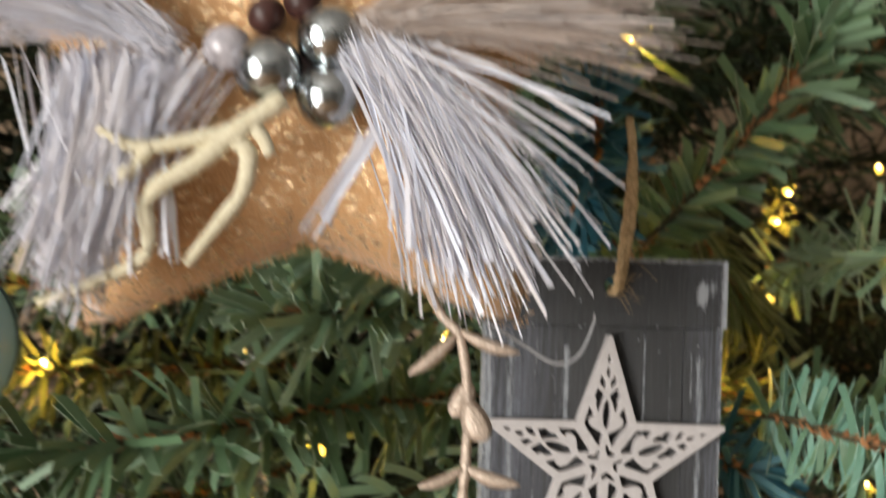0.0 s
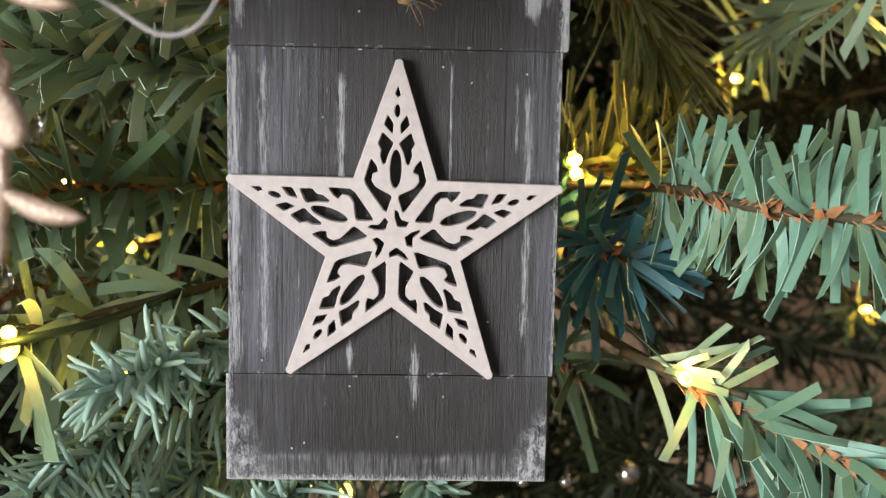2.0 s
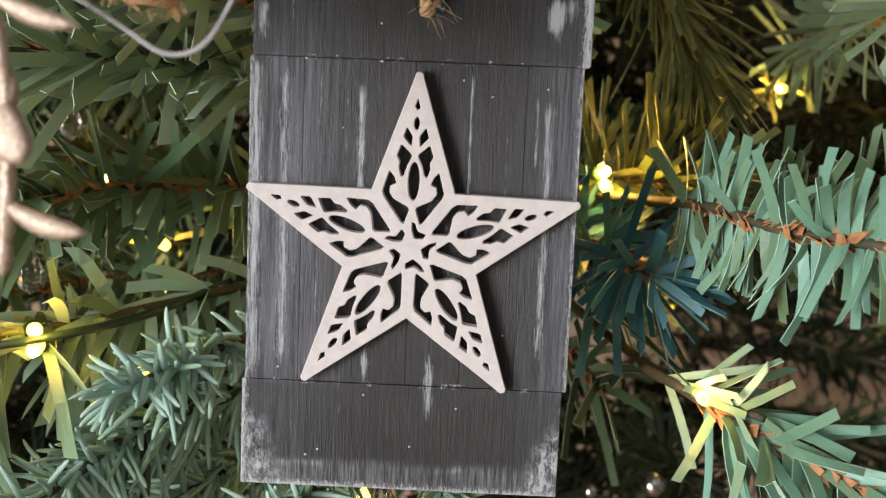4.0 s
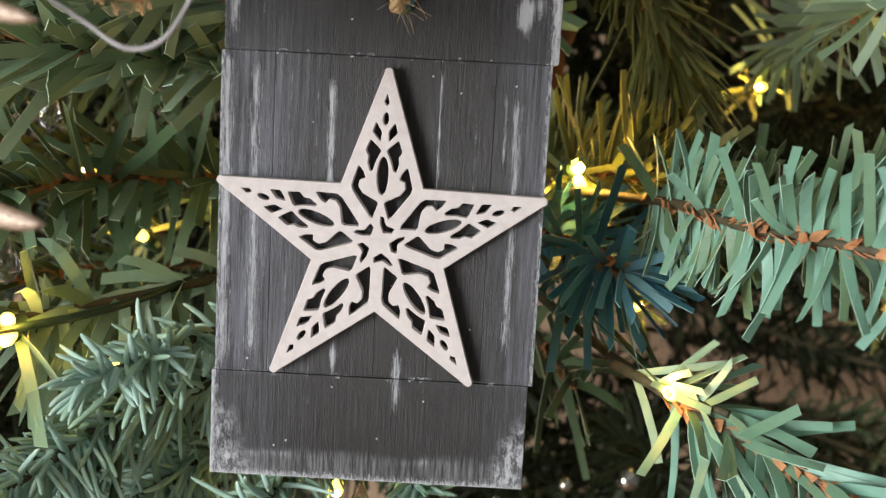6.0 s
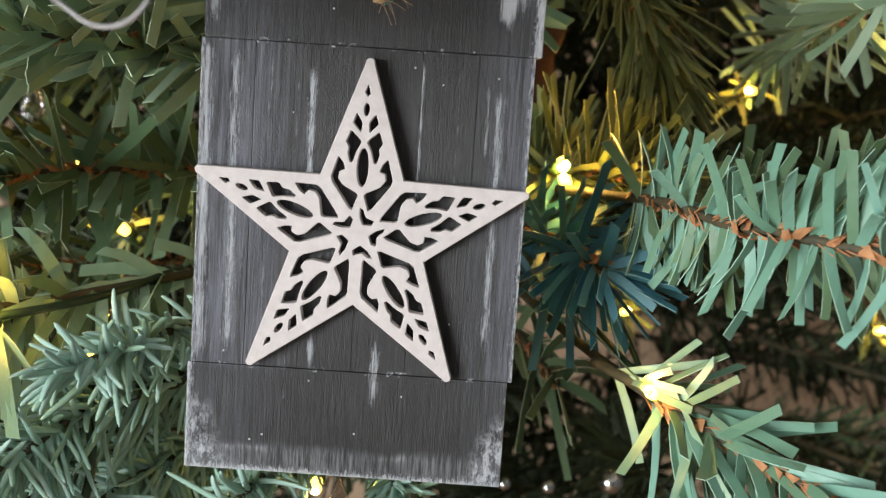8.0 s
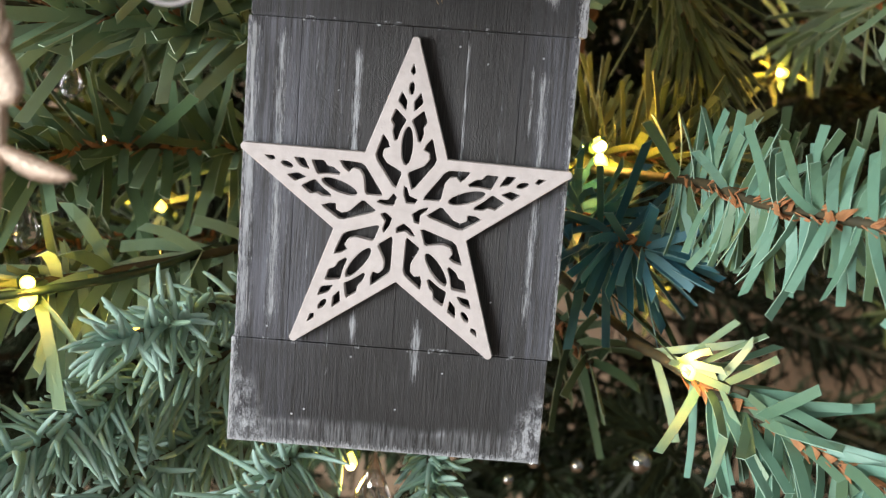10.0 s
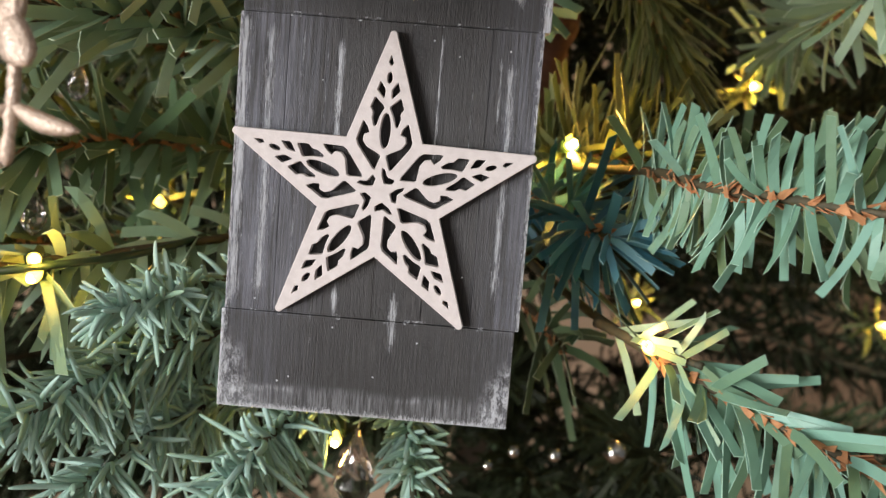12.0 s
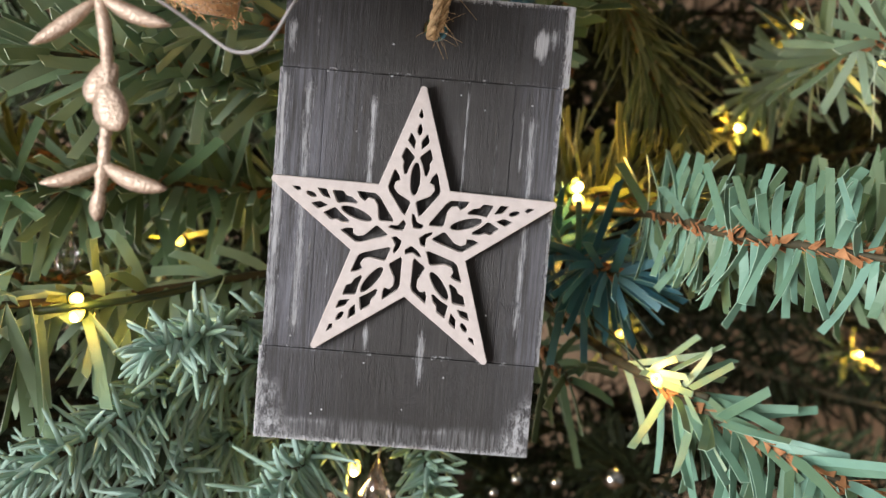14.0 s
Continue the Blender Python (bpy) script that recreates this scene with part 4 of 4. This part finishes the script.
    tuft("tinsel_tuft", (-0.1150, -0.072, 1.2915), [(-0.134, -0.077, 1.2560), (-0.129, -0.077, 1.2460), (-0.122, -0.077, 1.2410), (-0.113, -0.076, 1.2520)], 640, 0.00056, 5, 0.16, 0.003, wide=0.007)
    tuft("tinsel_tuft", (-0.1080, -0.073, 1.2950), [(-0.145, -0.080, 1.2960), (-0.150, -0.080, 1.3080), (-0.140, -0.082, 1.3200)], 520, 0.00036, 6, 0.10, 0.004)
    tuft("tinsel_tuft", (-0.1060, -0.074, 1.2700), [(-0.103, -0.079, 1.2450), (-0.107, -0.079, 1.2470)], 3, 0.0010, 7, 0.04, 0.001)
    # one long curled strand that hangs free
    bm = bmesh.new()
    tube(bm, [(-0.054, -0.068, 1.2475), (-0.041, -0.070, 1.2410), (-0.035, -0.070, 1.2375), (-0.0290, -0.0705, 1.2342), (-0.0240, -0.070, 1.2358), (-0.0205, -0.068, 1.2425), (-0.0200, -0.066, 1.2440)],
         [0.00028, 0.00034, 0.00036, 0.00025], 6, 40)
    piece("strand", part("strand", bm, GREY_FILM, smooth=True), "loose curled grey film strand")


copper_star()


# ---- glittered twig below the copper star ----
def leaf(bm, root, tip, width, lift=-0.0006, rounded=0.5):
    a, b = Vector(root), Vector(tip)
    d = b - a
    s = d.normalized().cross(Vector((0, -1, 0))).normalized()
    n = 9
    rows = []
    for i in range(n):
        f = i / (n - 1)
        w = width * (math.sin(math.pi * min(1, f * 0.94 + 0.05)) ** rounded) * 0.5
        c = a + d * f + Vector((0, lift * math.sin(math.pi * f), 0)) - Vector((0, 0, 0.0007 * math.sin(math.pi * f)))
        rows.append([bm.verts.new(c + s * w * k + Vector((0, h, 0))) for k, h in ((-1, 0.0), (-0.5, -0.0006), (0, -0.0008), (0.5, -0.0006), (1, 0.0), (0.5, 0.0006), (0, 0.0008), (-0.5, 0.0006))])
    for r0, r1 in zip(rows, rows[1:]):
        for j in range(8):
            bm.faces.new((r0[j], r0[(j + 1) % 8], r1[(j + 1) % 8], r1[j]))
    bm.faces.new(rows[0][::-1])
    bm.faces.new(rows[-1])


tw = tagged(empty("glitter_twig", (-0.0535, -0.0745, 1.2480)), "rose gold glittered hanging twig with small leaves", "ornament")
tback = Matrix.Translation((0.0535, 0.0745, -1.2480))
bm = bmesh.new()
tube(bm, [(-0.0570, -0.066, 1.2530), (-0.0530, -0.0745, 1.2440), (-0.0492, -0.077, 1.2395), (-0.0474, -0.077, 1.2290), (-0.0472, -0.077, 1.2200), (-0.0474, -0.077, 1.2135), (-0.0479, -0.077, 1.2060)],
     [0.0011, 0.0010, 0.0010, 0.0010, 0.0009, 0.0010, 0.0012, 0.0004], 8, 50, 0.12, random.Random(9))
ob = part("stem", bm, GLITTER, tw, "", True)
ob.matrix_parent_inverse = tback
for root, tip, w, rd in (((-0.0498, -0.077, 1.2400), (-0.0592, -0.0785, 1.2322), 0.0027, 0.6), ((-0.0490, -0.077, 1.2405), (-0.0375, -0.0785, 1.2368), 0.0027, 0.6),
                         ((-0.0474, -0.0785, 1.2268), (-0.0440, -0.0800, 1.2200), 0.0056, 0.45), ((-0.0468, -0.0765, 1.2305), (-0.0502, -0.0770, 1.2240), 0.0048, 0.45),
                         ((-0.0474, -0.077, 1.2142), (-0.0566, -0.0785, 1.2106), 0.0024, 0.5), ((-0.0474, -0.077, 1.2142), (-0.0368, -0.0785, 1.2112), 0.0030, 0.5),
                         ((-0.0476, -0.077, 1.2110), (-0.0480, -0.077, 1.2052), 0.0026, 0.6)):
    bm = bmesh.new()
    leaf(bm, root, tip, w, rounded=rd)
    ob = part("leaf", bm, GLITTER, tw, "", True)
    ob.matrix_parent_inverse = tback


# ---- string of lights ----
POWER = {6: 0.025, 0: 0.009, 1: 0.026, 2: 0.019, 3: 0.010, 5: 0.05, 7: 0.025, 8: 0.008, 9: 0.02, 10: 0.03, 12: 0.015, 13: 0.03, 14: 0.04, 15: 0.03, 16: 0.03}
lights = tagged(empty("string_lights", (0.0655, 0.024, 1.160)), "lit warm white mini string lights on dark green cord", "lights")
lback = Matrix.Translation((-0.0655, -0.024, -1.160))
rb = random.Random(21)
for k, p in enumerate(BULBS):
    ax = Vector((rb.uniform(-0.7, 0.7), -0.8, rb.uniform(-0.5, 0.8))).normalized()
    p = Vector(p)
    bm = bmesh.new()
    tube(bm, [p - ax * 0.0022, p - ax * 0.001, p + ax * 0.0008, p + ax * 0.0022, p + ax * 0.0028], [0.0013, 0.0016, 0.0017, 0.0012, 0.0004], 12, 12)
    bulb = part("bulb", bm, BULB, lights, "glowing warm white bulb", True)
    bulb.matrix_parent_inverse = lback
    bm = bmesh.new()
    ball(bm, p + ax * 0.0016, 0.0013, u=12, v=8)
    part("filament", bm, HOT, bulb)
    bm = bmesh.new()
    tube(bm, [p - ax * 0.0090, p - ax * 0.0060, p - ax * 0.0021], [0.0013, 0.0020, 0.0022], 10, 8)
    part("socket", bm, SOCKET, bulb, "", True)
    if k in POWER:
        d = bpy.data.lights.new("bulb_glow", "POINT")
        d.energy, d.color, d.shadow_soft_size = POWER[k] * 1.5, (1.0, 0.55, 0.11), 0.0025
        new("bulb_glow", d).location = p + ax * 0.0062
order = sorted(range(len(BULBS)), key=lambda k: BULBS[k][0] * 0.6 + BULBS[k][2])
for a, b in zip(order, order[1:]):
    p, q = Vector(BULBS[a]), Vector(BULBS[b])
    if (p - q).length < 0.012 or (p - q).length > 0.17:
        continue
    m = p.lerp(q, 0.5) + Vector((0, 0.05 + 0.4 * max(0.0, 0.06 - (p.y + q.y) / 2), rb.uniform(-0.02, 0.01)))
    bm = bmesh.new()
    tube(bm, [p + Vector((0, 0.007, 0)), p.lerp(m, 0.5) + Vector((0, 0.012, 0)), m, q.lerp(m, 0.5) + Vector((0, 0.012, 0)), q + Vector((0, 0.007, 0))], 0.0007, 6, 24)
    ob = part("cord", bm, CORD, lights, "", True)
    ob.matrix_parent_inverse = lback
for pts, r in (([(-0.125, 0.012, 1.166), (-0.099, 0.011, 1.172), (-0.079, 0.0115, 1.1757), (-0.062, 0.030, 1.178), (-0.050, 0.060, 1.181)], 0.0010),
               ([(0.048, 0.034, 1.181), (0.056, 0.026, 1.175), (0.0645, 0.022, 1.1675)], 0.00022),
               ([(-0.070, 0.03, 1.160), (-0.060, 0.022, 1.150), (-0.058, 0.015, 1.137), (-0.064, 0.012, 1.125)], 0.0011)):
    bm = bmesh.new()
    tube(bm, pts, r, 7, 30)
    ob = part("cord", bm, CORD, lights, "", True)
    ob.matrix_parent_inverse = lback


# ---- small ornaments among the needles ----
def crystal_drop(place, h, label):
    top = tagged(empty("crystal_drop", place), label, "ornament", "clear drops in the tree")
    bm = bmesh.new()
    prof = ((0.0, 0.02), (0.12, 0.35), (0.28, 0.52), (0.5, 0.42), (0.75, 0.22), (1.0, 0.03))
    rings = []
    for f, r in prof:
        rings.append([bm.verts.new((math.cos(a) * r * h * 0.5, math.sin(a) * r * h * 0.5, f * h)) for a in [2 * math.pi * j / 10 + f for j in range(10)]])
    for r0, r1 in zip(rings, rings[1:]):
        for j in range(10):
            bm.faces.new((r0[j], r0[(j + 1) % 10], r1[(j + 1) % 10], r1[j]))
    bm.faces.new(rings[0][::-1])
    bm.faces.new(rings[-1])
    part("drop", bm, ACRYLIC, top)
    bm = bmesh.new()
    tube(bm, [(0, 0, h), (0.001, 0, h * 1.3), (0.0, 0.004, h * 1.7)], 0.0003, 5, 8)
    part("thread", bm, GREY_FILM, top, "", True)


crystal_drop((-0.096, 0.048, 1.178), 0.014, "clear faceted acrylic drop hanging in needles")
crystal_drop((-0.005, 0.045, 1.112), 0.022, "clear long acrylic drop below the tag")
crystal_drop((-0.105, 0.10, 1.214), 0.014, "clear faceted acrylic drop hanging in needles")
for p, r in (((0.041, 0.12, 1.108), 0.0022), ((0.055, 0.12, 1.108), 0.0024), ((0.032, 0.10, 1.109), 0.0018), ((0.075, 0.12, 1.111), 0.0040)):
    bm = bmesh.new()
    ball(bm, p, r, u=16, v=12)
    tagged(part("glass_bead", bm, SILVER, None, "", True), "small shiny silver bead deep in the tree", "bead", "silver beads in the tree")

bb = tagged(empty("blue_bauble", (-0.1672, -0.03, 1.2315)), "pale blue enamel bauble with dark teal rim", "bauble")
bm = bmesh.new()
ball(bm, (0, 0, 0), 0.0215, (1, 0.8, 1), 32, 22)
part("ball", bm, BLUE_ENAMEL, bb, "", True)
bm = bmesh.new()
bmesh.ops.create_cone(bm, cap_ends=False, segments=40, radius1=0.0216, radius2=0.0216, depth=0.0016, matrix=Matrix.Rotation(radians(90), 4, "X"))
bmesh.ops.solidify(bm, geom=bm.faces[:], thickness=0.0007)
part("rim", bm, BLUE_RIM, bb, "dark teal rim", True)
bm = bmesh.new()
tube(bm, [(0, 0, 0.021), (0, 0, 0.0235), (0, 0, 0.026)], [0.004, 0.004, 0.003], 12, 6)
part("cap", bm, SILVER, bb, "silver cap", True)
